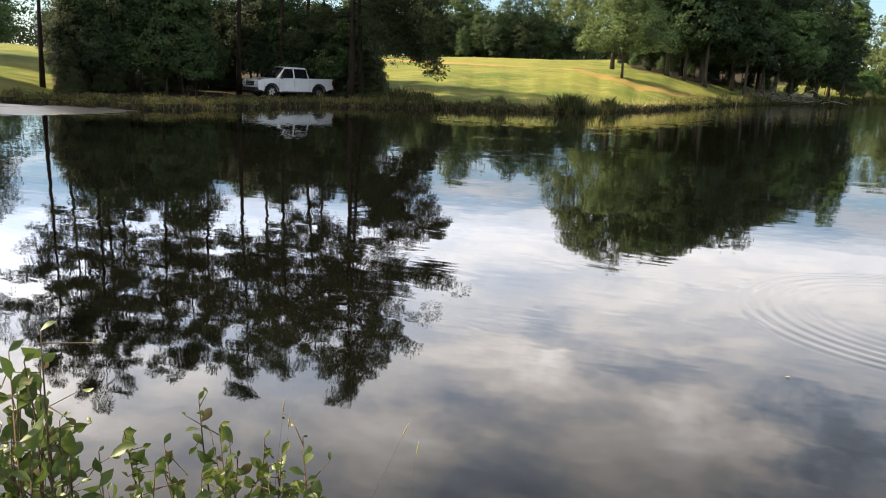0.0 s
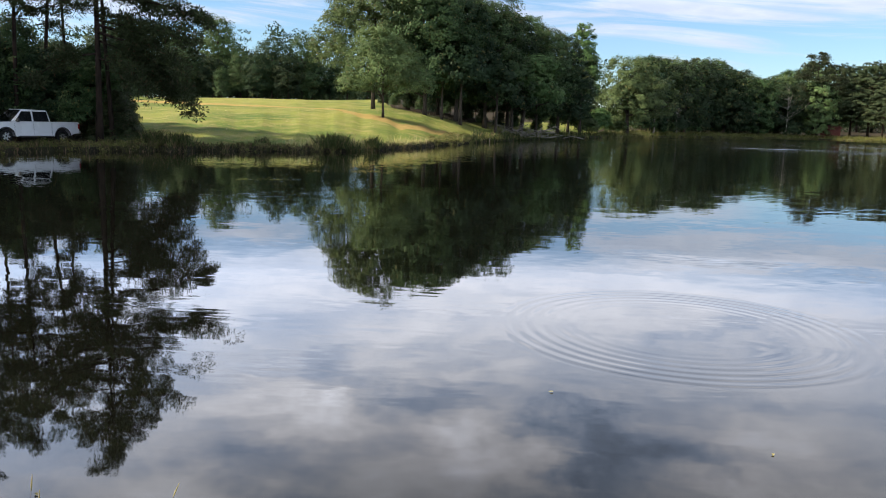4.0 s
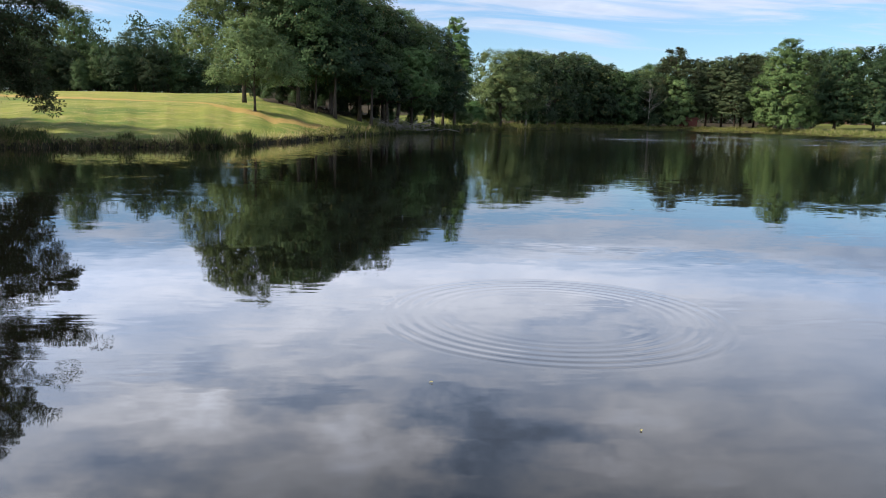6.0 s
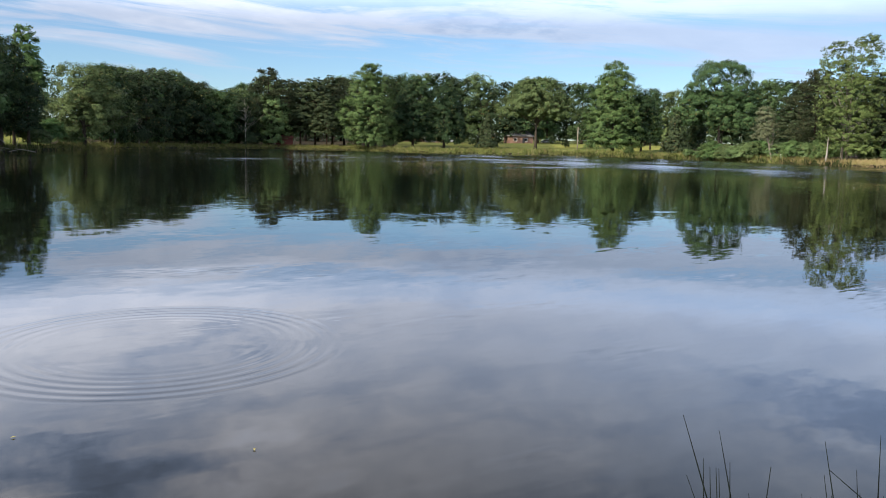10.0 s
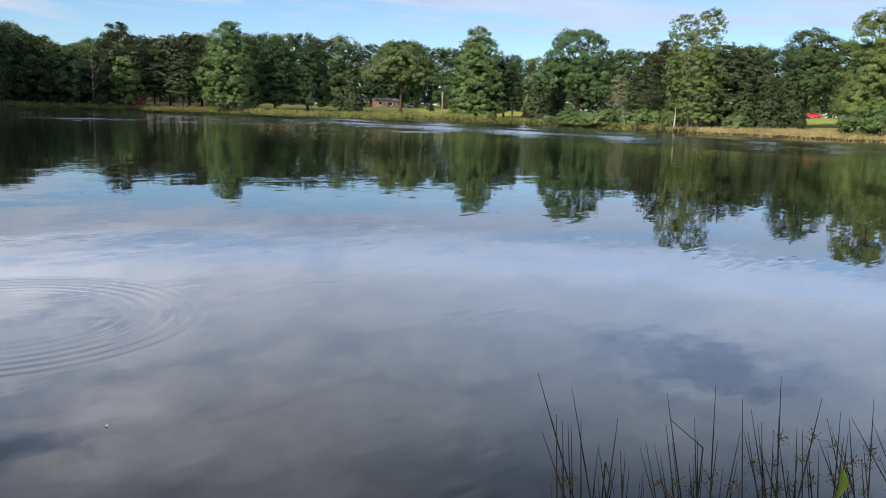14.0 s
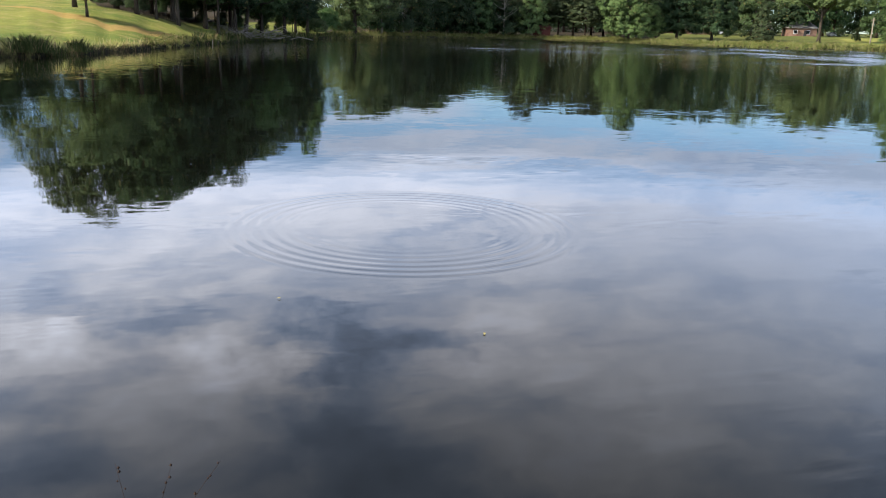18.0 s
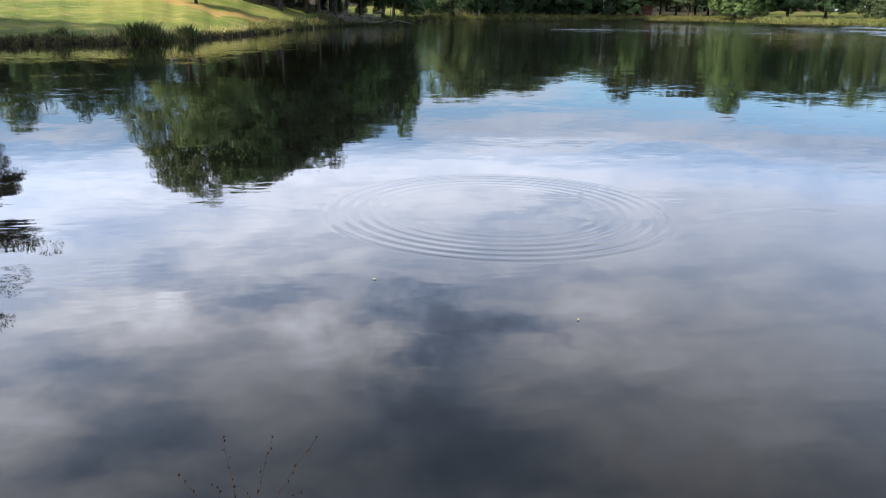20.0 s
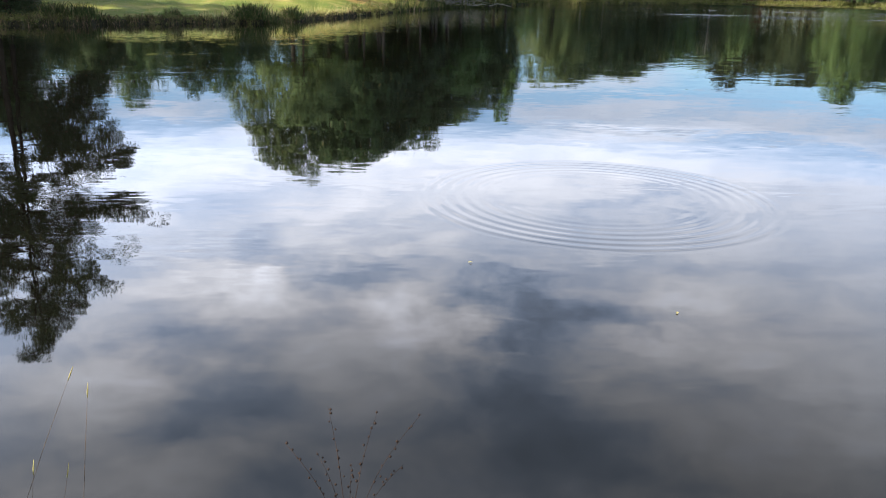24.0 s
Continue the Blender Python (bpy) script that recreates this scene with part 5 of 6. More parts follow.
def pickup(place):
    ob = thing("pickup_truck", "white four door pickup parked in the pines' shade", "pickup truck", place=place)
    xf, xr, zb = 1.6, -1.6, 0.36
    low = [(-2.6, 0.55), (-2.62, 1.02), (-2.58, 1.14), (-1.02, 1.14), (-1.0, 1.12), (1.2, 1.12), (1.32, 1.12), (2.1, 1.07), (2.38, 1.0), (2.50, 0.80), (2.44, 0.45), (2.05, 0.40)]
    low += arch(xf, 0.46, 1, 0, zb)[::1] + [(0.95, 0.33), (-1.1, 0.33)] + arch(xr, 0.46, 1, 0, zb) + [(-2.2, 0.45)]
    part("body", bevelled(side_panel(low, -0.90, 0.90), 0.05), PAINT, ob)
    # cab: a tapered glasshouse with raked screens
    base = [(-1.0, 1.10), (1.27, 1.10)]
    roof = [(-0.86, 1.75), (0.56, 1.78)]
    v = []
    for (x, z), wd in ((base[0], .84), (base[1], .84), (roof[1], .66), (roof[0], .66)):
        v += [(x, -wd, z), (x, wd, z)]
    f = [(0, 1, 3, 2), (2, 3, 5, 4), (4, 5, 7, 6), (6, 7, 1, 0), (0, 2, 4, 6), (1, 7, 5, 3)]
    part("cab", bevelled((v, f), 0.06, 3), PAINT, ob)

    def on_side(x, z, s, out=0.012):
        t = (z - 1.06) / 0.7
        return (x, s * (0.84 - 0.18 * t + out), z)

    for s in (-1, 1):
        for nm, pts in (("window", [(0.12, 1.14), (1.06, 1.14), (0.62, 1.66), (0.12, 1.67)]), ("window", [(-0.86, 1.14), (0.02, 1.14), (0.02, 1.67), (-0.78, 1.66)])):
            q = [on_side(x, z, s) for x, z in pts] + [on_side(x, z, s, -0.02) for x, z in pts]
            part(nm, (q, [(0, 1, 2, 3), (7, 6, 5, 4), (0, 4, 5, 1), (1, 5, 6, 2), (2, 6, 7, 3), (3, 7, 4, 0)]), GLASS, ob, "dark side window")
        for x in (1.12, 0.07, -0.97):
            part("door_gap", box(x - .006, s * .901 - .003, 0.42, x + .006, s * .901 + .003, 1.06), SEAM, ob)
        for x in (0.13, -0.84):
            part("door_handle", box(x, s * .905 - .012, 0.93, x + .16, s * .905 + .012, 0.965), PAINT, ob)
        part("wing_mirror", bevelled(box(0.92, s * .98 - .09, 1.10, 1.04, s * .98 + .09, 1.30), 0.02), TRIM, ob, "black wing mirror")
        part("headlight", bevelled(box(2.22, s * .74 - .15, 0.76, 2.50, s * .74 + .15, 0.95), 0.02), LAMP, ob)
        part("tail_light", bevelled(box(-2.645, s * .83 - .06, 0.75, -2.52, s * .83 + .075, 1.05), 0.015), RED, ob)
        part("sill", box(-1.08, s * .88 - .03, 0.30, 0.95, s * .88 + .03, 0.38), TRIM, ob)
        for x in (xf, xr):
            wheel(ob, x, s * 0.79)
            # flared wheel arch lips
            pts = [(x - 0.47 * math.cos(math.pi * i / 10), s * .905, zb + 0.47 * math.sin(math.pi * i / 10)) for i in range(11)]
            part("arch_lip", tube(pts, [0.028] * 11, 5), TRIM, ob)
    ws = [(1.27, -.74, 1.13), (1.27, .74, 1.13), (0.64, .60, 1.74), (0.64, -.60, 1.74)]
    part("windscreen", (ws + [(x - .03, y, z - .03) for x, y, z in ws], [(0, 1, 2, 3), (7, 6, 5, 4), (0, 4, 5, 1), (1, 5, 6, 2), (2, 6, 7, 3), (3, 7, 4, 0)]), GLASS, ob)
    part("grille", bevelled(box(2.40, -.46, 0.68, 2.515, .46, 0.92), 0.015), TRIM, ob)
    for z in (0.75, 0.85):
        part("grille_bar", box(2.51, -.42, z, 2.53, .42, z + .025), ALLOY, ob)
    part("front_bumper", bevelled(box(2.30, -.88, 0.36, 2.58, .88, 0.58, 0.06), 0.03), TRIM, ob, "dark front bumper")
    part("rear_bumper", bevelled(box(-2.80, -.82, 0.48, -2.60, .82, 0.66, 0.05), 0.03), ALLOY, ob, "chrome rear bumper")
    part("bed_floor", box(-2.5, -.74, 1.07, -1.25, .74, 1.115), TRIM, ob)
    part("undertray", box(-2.2, -.6, 0.30, 2.2, .6, 0.5), TRIM, ob)
    return ob


px, py, pz = spot(30.15, 48.0)
pickup(pose(px, py, pz - 0.02, 0, 0, 30.15 + 180 + 31) @ Matrix.Diagonal((0.96, 0.96, 0.96, 1)))

# ---- houses and cars beyond the right shore ----
BRICK = plain("red_brick", (0.21, 0.125, 0.092), 0.9, vary=0.3, grain=6, bump=0.01)
SHINGLE = plain("grey_shingles", (0.20, 0.19, 0.18), 0.9, vary=0.25, grain=4)
REDWOOD = plain("red_boards", (0.085, 0.030, 0.024), 0.8, vary=0.25, grain=5)
WHITE = plain("white_trim", (0.78, 0.78, 0.76), 0.6, vary=0.05)
ORANGE = plain("cedar_boards", (0.42, 0.20, 0.08), 0.8, vary=0.2, grain=5)


def house(name, label, wd, dp, wall_h, roof_h, wall_mat, roof_mat, place, windows=4, chimney=True, hip=1.5):
    ob = thing(name, label, "house" if wd > 6 else "shed", place=place)
    t = 0.2
    for a in (box(-wd / 2, -dp / 2, -0.4, wd / 2, -dp / 2 + t, wall_h), box(-wd / 2, dp / 2 - t, -0.4, wd / 2, dp / 2, wall_h),
              box(-wd / 2, -dp / 2 + t, -0.4, -wd / 2 + t, dp / 2 - t, wall_h), box(wd / 2 - t, -dp / 2 + t, -0.4, wd / 2, dp / 2 - t, wall_h)):
        part("wall", a, wall_mat, ob)
    e, z = 0.45, wall_h
    v = [(-wd / 2 - e, -dp / 2 - e, z), (wd / 2 + e, -dp / 2 - e, z), (wd / 2 + e, dp / 2 + e, z), (-wd / 2 - e, dp / 2 + e, z), (-wd / 2 + hip, 0, z + roof_h), (wd / 2 - hip, 0, z + roof_h)]
    v += [(x, y, q - 0.14) for x, y, q in v[:4]]
    part("roof", (v, [(0, 1, 5, 4), (1, 2, 5), (2, 3, 4, 5), (3, 0, 4), (0, 6, 7, 1), (1, 7, 8, 2), (2, 8, 9, 3), (3, 9, 6, 0), (9, 8, 7, 6)]), roof_mat, ob)
    for i in range(windows):
        x = -wd / 2 + wd * (i + 0.7) / (windows + 0.4)
        w_ = part("window", box(x - .6, -dp / 2 - .04, 0.9, x + .6, -dp / 2 - .005, 2.1), WHITE, ob, "white framed window")
        part("pane", box(x - .5, -dp / 2 - .055, 1.0, x + .5, -dp / 2 - .042, 2.0), GLASS, w_)
    part("door", box(wd * .12 - .45, -dp / 2 - .05, -0.1, wd * .12 + .45, -dp / 2 - .005, 2.0), TRIM if windows else wall_mat, ob)
    if chimney:
        part("chimney", box(wd * .2, 0.2, z + roof_h * .4, wd * .2 + .9, 1.1, z + roof_h + 0.9), wall_mat, ob)
    return ob


house("house", "low red brick house with a grey hipped roof", 9.0, 8, 2.8, 1.9, BRICK, SHINGLE, stand(-38.6, 292, -39 + 12), 2)
house("house", "brick house with a grey roof under shade trees", 15, 9, 3.0, 1.8, BRICK, SHINGLE, stand(-31.9, 300, -32), 5)
house("shed", "small red board shed at the far shore", 4.4, 4, 2.5, 0.6, REDWOOD, REDWOOD, stand(-22.3, 218.5, -22), 0, False, 0.3)
house("shed", "orange cedar playhouse between the houses", 3.0, 2.6, 2.4, 1.9, ORANGE, SHINGLE, stand(-36.6, 270, -36), 0, False, 0.1)
house("house", "white house glimpsed between the trees", 12, 8, 4.8, 2.4, WHITE, SHINGLE, stand(-61.6, 196, -62), 4)

SILVER = plain("silver_paint", (0.36, 0.37, 0.38), 0.3, metal=0.3, vary=0.05)


def car(label, paint, place):
    ob = thing("car", label, "car", place=place)
    low = [(-2.2, 0.5), (-2.22, 0.85), (-1.9, 0.95), (1.1, 0.93), (2.05, 0.78), (2.22, 0.55), (2.15, 0.38)] + arch(1.4, 0.38, 1, 0, 0.32) + [(0.9, 0.25), (-0.9, 0.25)] + arch(-1.35, 0.38, 1, 0, 0.32) + [(-2.1, 0.38)]
    part("body", bevelled(side_panel(low, -0.85, 0.85), 0.05), paint, ob)
    v = []
    for x, z, wd in ((-1.6, .92, .78), (1.1, .92, .78), (0.3, 1.42, .6), (-1.0, 1.42, .6)):
        v += [(x, -wd, z), (x, wd, z)]
    part("cab", bevelled((v, [(0, 1, 3, 2), (2, 3, 5, 4), (4, 5, 7, 6), (6, 7, 1, 0), (0, 2, 4, 6), (1, 7, 5, 3)]), 0.05), paint, ob)
    for s in (-1, 1):
        for pts in ([(-1.25, 1.0), (-.25, 1.0), (-.25, 1.36), (-.95, 1.36)], [(-.17, 1.0), (.85, 1.0), (.28, 1.36), (-.17, 1.36)]):
            q = [(x, s * (0.80 - .18 * (z - .92) / .5), z) for x, z in pts]
            part("window", (q + [(x, y - s * .03, z) for x, y, z in q], [(0, 1, 2, 3), (7, 6, 5, 4), (0, 4, 5, 1), (1, 5, 6, 2), (2, 6, 7, 3), (3, 7, 4, 0)]), GLASS, ob)
        for x in (1.4, -1.35):
            wheel(ob, x, s * .74, 0.32, 0.2)
    return ob


car("pale silver car parked beside the brick house", SILVER, stand(-40.6, 300, -50))
car("silver car parked under the shade trees", SILVER, stand(-33.8, 290, -30))
car("pale car parked under the shade trees", SILVER, stand(-32.4, 290, -30))
car("red car parked on the mown grass behind the trees", plain("red_paint", (0.45, 0.02, 0.025), 0.3, vary=0.05, coat=0.4), stand(-67.1, 238, -67 + 8))

# ---- utility pole, marker post ----
WOOD = bark("weathered_pole", (0.16, 0.13, 0.10), (0.30, 0.26, 0.22), 5)
ob = thing("utility_pole", "weathered grey wooden utility pole", "pole", place=stand(-42.7, 206))
part("pole", mesh_of(*tube([(0, 0, -.5), (0, 0, 3), (0, 0, 6.1)], [.16, .14, .11], 9), True), WOOD, ob)
part("crossarm", box(-.6, -.06, 5.5, .6, .06, 5.65), WOOD, ob)
ob = thing("marker_post", "short white marker post on the bank", "post", place=stand(-55.9, 149.6))
part("post", box(-.09, -.09, -.3, .09, .09, 1.1, 0.02), WHITE, ob)

# ---- plants at the camera's feet ----
def leaf_mesh(length, width):
    v, f = [], []
    prof = ((0, .06), (.18, .52), (.42, .95), (.62, 1.0), (.82, .62), (1.0, .03))
    for t, s in prof:
        z = 0.10 * length * math.sin(t * 2.6)
        v += [(t * length, -s * width / 2, z + .16 * s * width), (t * length, 0, z), (t * length, s * width / 2, z + .16 * s * width)]
    for i in range(len(prof) - 1):
        for j in (0, 1):
            f.append((i * 3 + j, i * 3 + j + 3, i * 3 + j + 4, i * 3 + j + 1))
    return mesh_of(v, f, True)


LEAF_MAT, n = material("broad_leaf")
o = n.add("ShaderNodeTexCoord").outputs["Object"]
tint = n.add("ShaderNodeObjectInfo").outputs["Random"]
vein = n.noise(n.stretch(o, (30, 90, 1)), 1.0, 3.0).outputs[0]
col = n.mix(n.span(tint, 0, 1, 0, 1, False), (0.040, 0.080, 0.022), (0.150, 0.205, 0.058))
col = n.mix(n.math("GREATER_THAN", tint, 0.88), col, (0.16, 0.20, 0.040))
col = n.mix(n.math("LESS_THAN", tint, 0.04), col, (0.14, 0.095, 0.045))
col = n.mix(n.span(vein, 0.35, 0.7, 0.0, 0.35), col, (0.12, 0.16, 0.05))
pb = n.add("ShaderNodeBsdfPrincipled", Base_Color=col, Roughness=0.42, Specular_IOR_Level=0.4)
tb = n.add("ShaderNodeBsdfTranslucent", Color=col)
n.add("ShaderNodeOutputMaterial", Surface=n.add("ShaderNodeMixShader", i0=0.35, i1=pb.outputs[0], i2=tb.outputs[0]).outputs[0])
LEAVES = [leaf_mesh(0.056, 0.028), leaf_mesh(0.046, 0.023), leaf_mesh(0.062, 0.027)]
for q in LEAVES:
    q.materials.append(LEAF_MAT)


def bush(label, stems, place_az, place_d, seed, leaves_each):
    """Stems as (bearing of the foot, bearing of the tip, distance, slope of the sight line to the tip)."""
    rng = np.random.default_rng(seed)
    ob = thing("waterside_bush", label, "bush")
    for foot, tip, d, el in stems:
        a = heading(foot) * (d - 0.12)
        a.z = ground_z(a.x, a.y) - 0.03
        b_ = heading(tip) * d
        b_.z = 2.0 + el * d
        side = Vector((rng.normal(), rng.normal(), 0)) * 0.07
        pts = [a.lerp(b_, t) + side * math.sin(t * 3.1) + side.yxz * 0.35 * math.sin(t * 7) + Vector((0, 0, 0.04 * math.sin(t * 3.1))) for t in np.linspace(0, 1, 7)]
        part("stem", mesh_of(*tube(pts, [.0045, .004, .0036, .0032, .0027, .0022, .0012], 5), True), TWIG, ob)
        ax = (pts[-1] - pts[-2]).normalized()
        for k in range(leaves_each):
            t = 1 - 0.74 * (k / leaves_each) ** 1.05
            i = min(int(t * 6), 5)
            p = pts[i].lerp(pts[i + 1], t * 6 - i)
            if k % 4 == 1:      # a short side twig
                e_ = p + Vector(rng.normal(size=3)).normalized() * rng.uniform(.02, .11)
                part("twig", tube([p, e_], [.0016, .0009], 4), TWIG, ob)
                p = e_
            turn = k * 2.4 + rng.normal() * 0.4
            q = ax.orthogonal().normalized()
            out = Matrix.Rotation(turn, 3, ax) @ q
            way_ = (out * 0.8 + ax * rng.uniform(0.2, 1.0) + Vector((0, 0, rng.normal() * .15))).normalized()
            up = (ax * 0.4 + Vector((0, 0, 0.4)) - Vector((a.x, a.y, 0)).normalized() * 0.9 + Vector(rng.normal(size=3)) * .45).normalized()
            yv = up.cross(way_).normalized()
            m = Matrix((way_, yv, way_.cross(yv))).transposed().to_4x4()
            s = rng.uniform(0.38, 1.12) * (0.6 if k < 2 else 1)
            part("leaf", LEAVES[k % 3], None, ob, at_=Matrix.Translation(p) @ m @ Matrix.Diagonal((s, s, s, 1)))
    return ob


rng = np.random.default_rng(3)
right = [(36.2, 37.0, 1.95, -.418), (35.5, 36.0, 1.9, -.47), (41.0, 42.3, 1.9, -.445), (40.2, 41.2, 1.95, -.50), (38.6, 39.5, 1.9, -.475), (38.0, 38.4, 1.85, -.52), (34.6, 35.2, 1.9, -.46), (33.4, 33.6, 1.9, -.50), (34.0, 34.3, 1.85, -.53),
         (31.2, 31.4, 1.9, -.475), (32.0, 32.3, 1.85, -.52), (30.0, 29.8, 1.85, -.535), (28.6, 28.6, 1.85, -.48), (29.2, 29.2, 1.8, -.55), (43.0, 43.6, 1.9, -.53), (44.6, 45.2, 1.9, -.50), (42.0, 42.6, 1.85, -.56), (36.8, 37.2, 1.8, -.56),
         (39.4, 40.2, 1.8, -.57), (34.4, 34.4, 1.8, -.50), (40.6, 40.8, 1.8, -.54), (29.6, 29.4, 1.8, -.56), (30.4, 30.6, 1.85, -.50), (38.8, 38.6, 1.85, -.50), (43.6, 44.2, 1.8, -.57), (36.0, 35.8, 1.8, -.52), (28.8, 28.9, 1.8, -.54), (32.6, 32.2, 1.8, -.545), (33.0, 33.0, 1.78, -.57), (31.0, 30.8, 1.78, -.58), (45.5, 46.4, 1.9, -.47), (46.4, 47.6, 1.85, -.53), (35.2, 35.4, 1.8, -.58), (37.6, 38.0, 1.78, -.60), (41.2, 41.8, 1.78, -.60)]
bush("green broad leaved bush at the near water's edge", right, 36, 1.9, 1, 25)
left = [(45.6 + k * 0.22, 44.6 + k * 0.27 + rng.normal() * .4, 1.75 + rng.uniform(-.1, .15), -.312 - 0.05 * rng.uniform(0, 3.4) - max(0, 4 - k) * .02) for k in range(32)]
bush("taller dense green bush at the near water's edge", left, 50, 1.8, 2, 24)

SEED = plain("dark_seed_heads", (0.035, 0.022, 0.018), 0.8, vary=0.4, grain=80)
BROWN = plain("rush_flowers", (0.026, 0.022, 0.014), 0.85, vary=0.4, grain=80)
SEED_ME = mesh_of(*join(([(0, 0, -.006), (.0048, 0, 0), (0, .0048, 0), (-.0048, 0, 0), (0, -.0048, 0), (0, 0, .0065)], [(0, 2, 1), (0, 3, 2), (0, 4, 3), (0, 1, 4), (5, 1, 2), (5, 2, 3), (5, 3, 4), (5, 4, 1)])), True)
SEED_ME.materials.append(SEED)


def rushes():
    rng = np.random.default_rng(4)
    ob = thing("rush_clump", "dark green rushes with brown flower tufts in the near shallows", "rushes")
    rows = [(-58.6, -50.4, -.318), (-57.4, -52.9, -.341), (-58.2, -51.6, -.38), (-58.4, -50.9, -.40), (-64.0, -59.6, -.329), (-63.2, -62.8, -.314), (-63.4, -61.6, -.36), (-65.3, -64.6, -.335), (-68.4, -66.9, -.306), (-68.2, -69.5, -.311), (-71.0, -70.7, -.324), (-73.0, -72.5, -.304), (-69.0, -68.2, -.35), (-73.4, -74.4, -.33)]
    for c, k, lo, hi in ((-53.6, 12, -.48, -.375), (-57.2, 10, -.48, -.41), (-62.4, 19, -.46, -.35), (-67.6, 15, -.45, -.34), (-69.8, 11, -.44, -.34), (-72.6, 14, -.43, -.33), (-75.6, 12, -.43, -.32)):
        for j in range(k):
            f_ = c + rng.normal() * 0.35
            rows.append((f_ - 0.9, f_ + 0.5 + rng.normal() * 2.1, rng.uniform(lo, hi)))
    for foot, tip, el in rows:
        d = near_shore(foot) + rng.uniform(-0.05, 0.25)
        a = heading(foot) * d + Vector((0.12, 0, 0))
        a.z = max(ground_z(a.x, a.y), -0.25)
        b_ = heading(tip) * (d + rng.normal() * .06) + Vector((0.12, 0, 0))
        b_.z = 2.0 + el * d
        m_ = a.lerp(b_, .5) + Vector((rng.normal() * .012, rng.normal() * .012, .01))
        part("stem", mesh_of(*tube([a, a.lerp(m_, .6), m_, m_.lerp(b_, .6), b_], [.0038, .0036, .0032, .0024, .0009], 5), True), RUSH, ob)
        if rng.uniform() < 0.7:
            p = a.lerp(b_, rng.uniform(.62, .84))
            cl = []
            for j in range(20):
                e = p + Vector(rng.normal(size=3)) * .016 + Vector((.008, 0, .008))
                cl.append(tube([p, e], [.0006, .0005], 3))
                cl.append(([e + Vector(q) * .0042 for q in ((0, 0, -1), (.8, 0, 0), (0, .8, 0), (-.8, 0, 0), (0, -.8, 0), (0, 0, 1))], [(0, 2, 1), (0, 3, 2), (0, 4, 3), (0, 1, 4), (5, 1, 2), (5, 2, 3), (5, 3, 4), (5, 4, 1)]))
            part("flower_tuft", join(*cl), BROWN, ob)
    # two bent stems and one torn leaf
    for foot, knee, tip in (((-57.0, 2.72, .55), (-57.1, 2.72, .86), (-57.9, 2.72, .75)), ((-63.4, 2.75, .5), (-63.5, 2.75, .95), (-61.2, 2.75, 1.03))):
        pts = [heading(q[0]) * q[1] + Vector((0, 0, q[2])) for q in (foot, knee, tip)]
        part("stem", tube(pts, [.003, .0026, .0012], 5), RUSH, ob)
    p = heading(-71.8) * 2.9 + Vector((0, 0, 0.80))
    part("leaf", leaf_mesh(0.11, 0.06), BUSH, ob, at_=Matrix.Translation(p) @ pose(0, 0, 0, 60, -70, 20))


rushes()


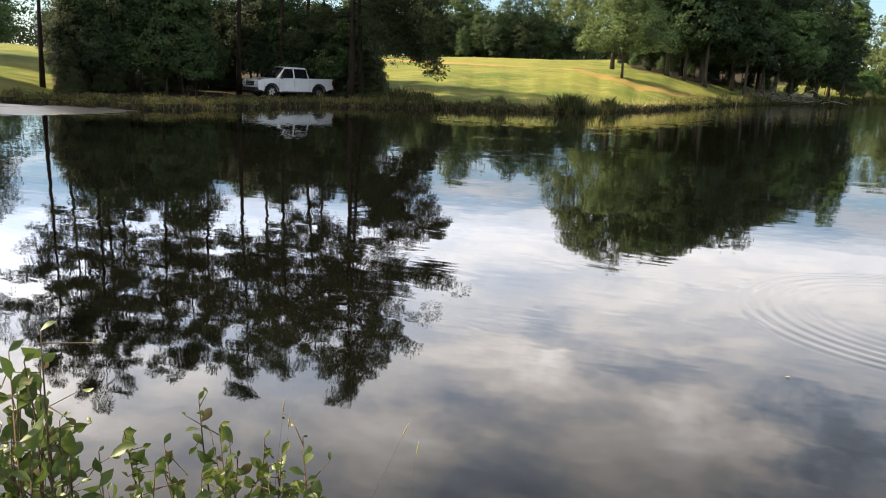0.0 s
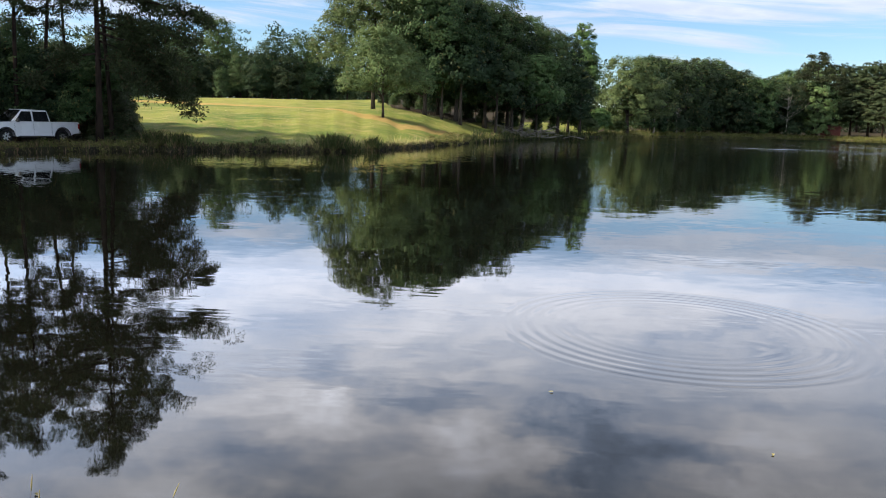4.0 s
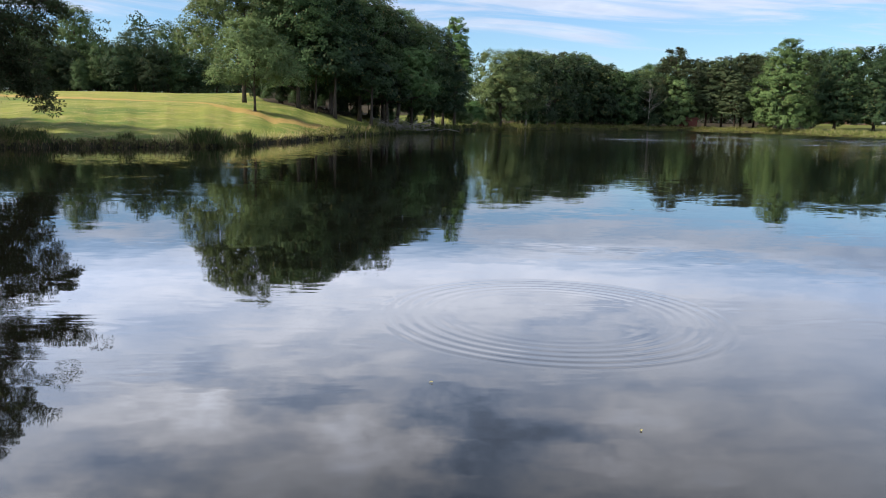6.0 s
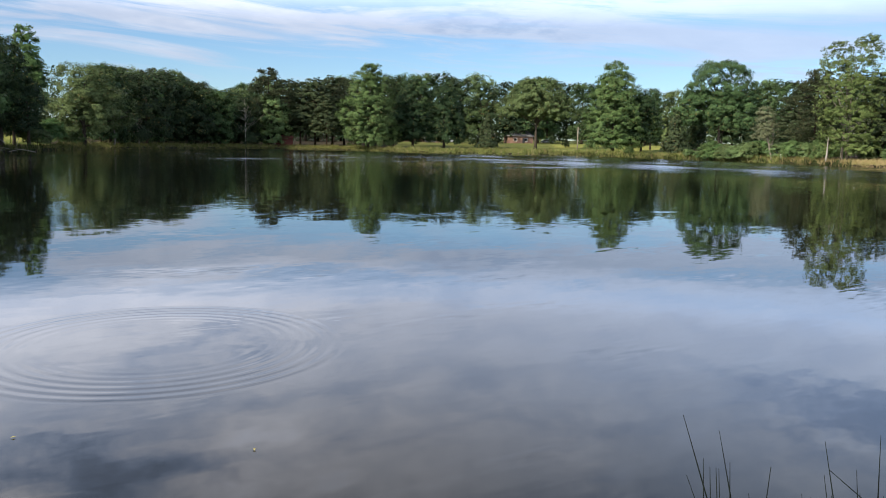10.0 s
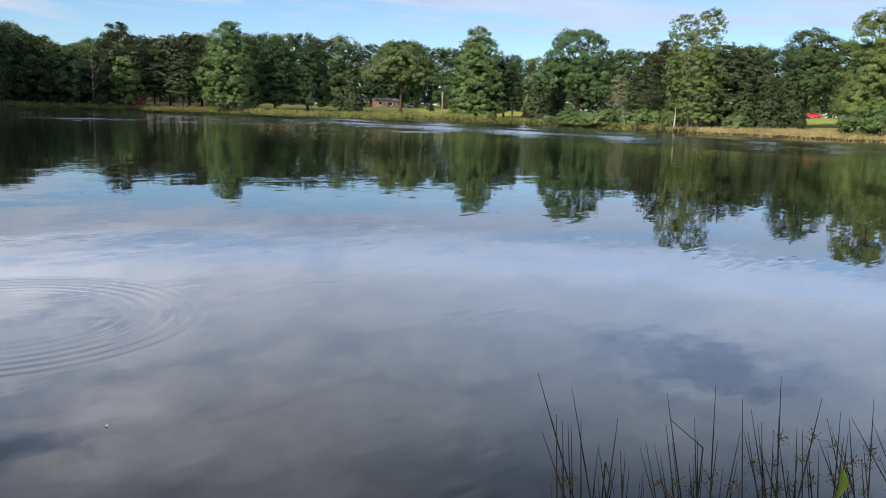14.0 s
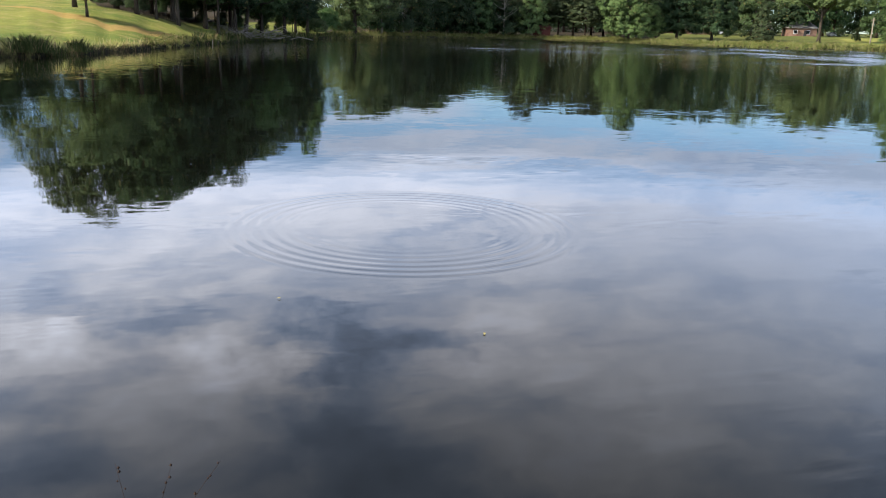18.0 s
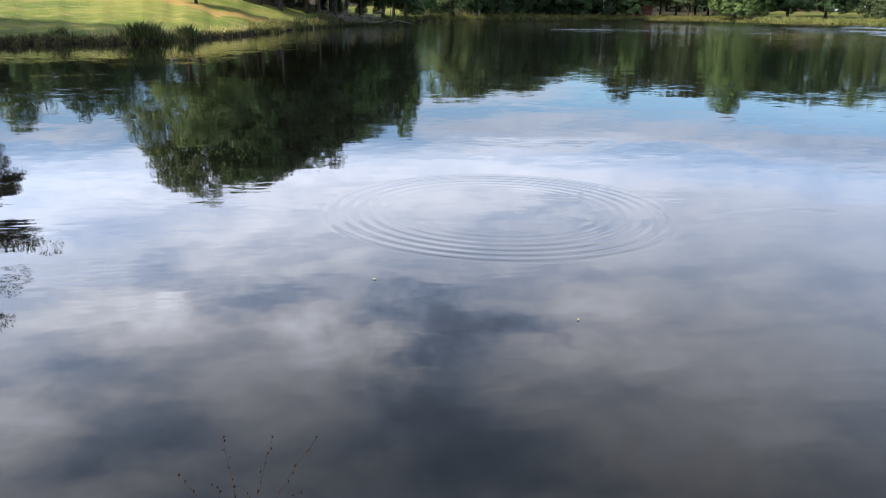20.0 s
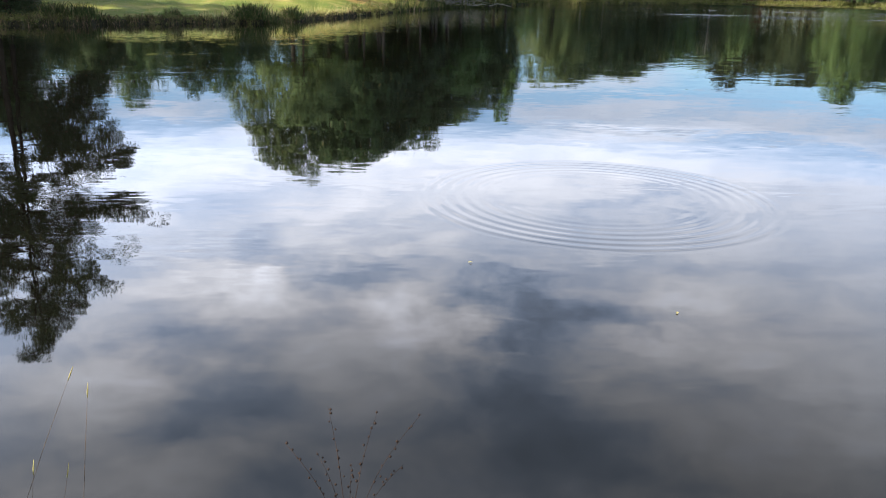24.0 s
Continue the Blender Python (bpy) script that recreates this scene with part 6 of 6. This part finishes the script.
def seed_weed():
    rng = np.random.default_rng(6)
    ob = thing("seed_weed", "dry weed with rows of dark round seed heads", "weed")
    root = heading(5.0) * 1.58 + Vector((0.11, 0, 0))
    root.z = ground_z(root.x, root.y) - .02
    fork = heading(5.0) * 1.70 + Vector((0.11, 0, 2.0 - .79 * 1.70))
    part("main_stem", tube([root, root.lerp(fork, .5) + Vector((.01, 0, 0)), fork], [.0018, .0016, .0012], 5), SEED, ob)
    for tip, el, side in ((6.4, -.546, -.006), (2.5, -.560, .008), (-1.1, -.562, .022), (9.8, -.601, -.012), (7.4, -.618, -.01), (0.4, -.645, .012), (4.6, -.64, 0)):
        b_ = heading(tip) * 1.80 + Vector((0.11, 0, 0))
        b_.z = 2.0 + el * 1.80
        pts = [fork.lerp(b_, t) + heading(0).cross(Vector((0, 0, 1))) * side * math.sin(t * 3.1) * -1 + Vector((0, 0, .02 * math.sin(t * 3.1))) for t in np.linspace(0, 1, 7)]
        part("stem", mesh_of(*tube(pts, [.0011, .0010, .0009, .0008, .0007, .0006, .0004], 4), True), SEED, ob)
        for k in range(9):
            t = 1 - k * 0.065 - rng.uniform(0, .035)
            i = min(int(t * 6), 5)
            p = pts[i].lerp(pts[i + 1], t * 6 - i) + Vector(rng.normal(size=3)) * .004
            q = rng.uniform(0.55, 0.85)
            part("seed_head", SEED_ME, None, ob, at_=Matrix.Translation(p) @ Matrix.Diagonal((q, q, q, 1)))
    return ob


seed_weed()


def grass_stalks():
    rng = np.random.default_rng(9)
    ob = thing("grass_stalks", "thin dry grass stalks with narrow seed heads", "grass")
    for foot, tip, d, el in ((35, 24.7, 1.85, -.467), (27.0, 23.6, 1.85, -.494), (29.6, 25.6, 1.8, -.60), (30.5, 27.7, 1.8, -.585), (36, 33.4, 1.9, -.43), (35, 33.0, 1.9, -.45)):
        a, b_ = heading(foot) * (d - .1) + Vector((0.11, 0, 0)), heading(tip) * d + Vector((0.11, 0, 0))
        a.z, b_.z = ground_z(a.x, a.y) - .02, 2.0 + el * d
        pts = [a.lerp(b_, t) + Vector((0, 0, .05 * math.sin(t * 3.1))) for t in np.linspace(0, 1, 6)]
        part("stalk", mesh_of(*tube(pts, [.0010, .0009, .0008, .0007, .0006, .0003], 4), True), TWIG, ob)
        e = pts[-1] + (pts[-1] - pts[-2]).normalized() * .035
        part("seed_head", mesh_of(*tube([pts[-1], pts[-1].lerp(e, .4), e], [.0008, .0019, .0005], 5), True), STRAW, ob)


grass_stalks()


# a few leaves afloat
for k, (az, d) in enumerate(((-5.4, 5.9), (-21, 5.2), (30.4, 4.45))):
    v = heading(az) * d
    ob = thing("floating_leaf", "small pale dead leaf afloat on the pond", "leaf", "leaves afloat", pose(v.x, v.y, 0.004, 0, 0, k * 70))
    part("blade", leaf_mesh(0.035, 0.018), STRAW, ob)
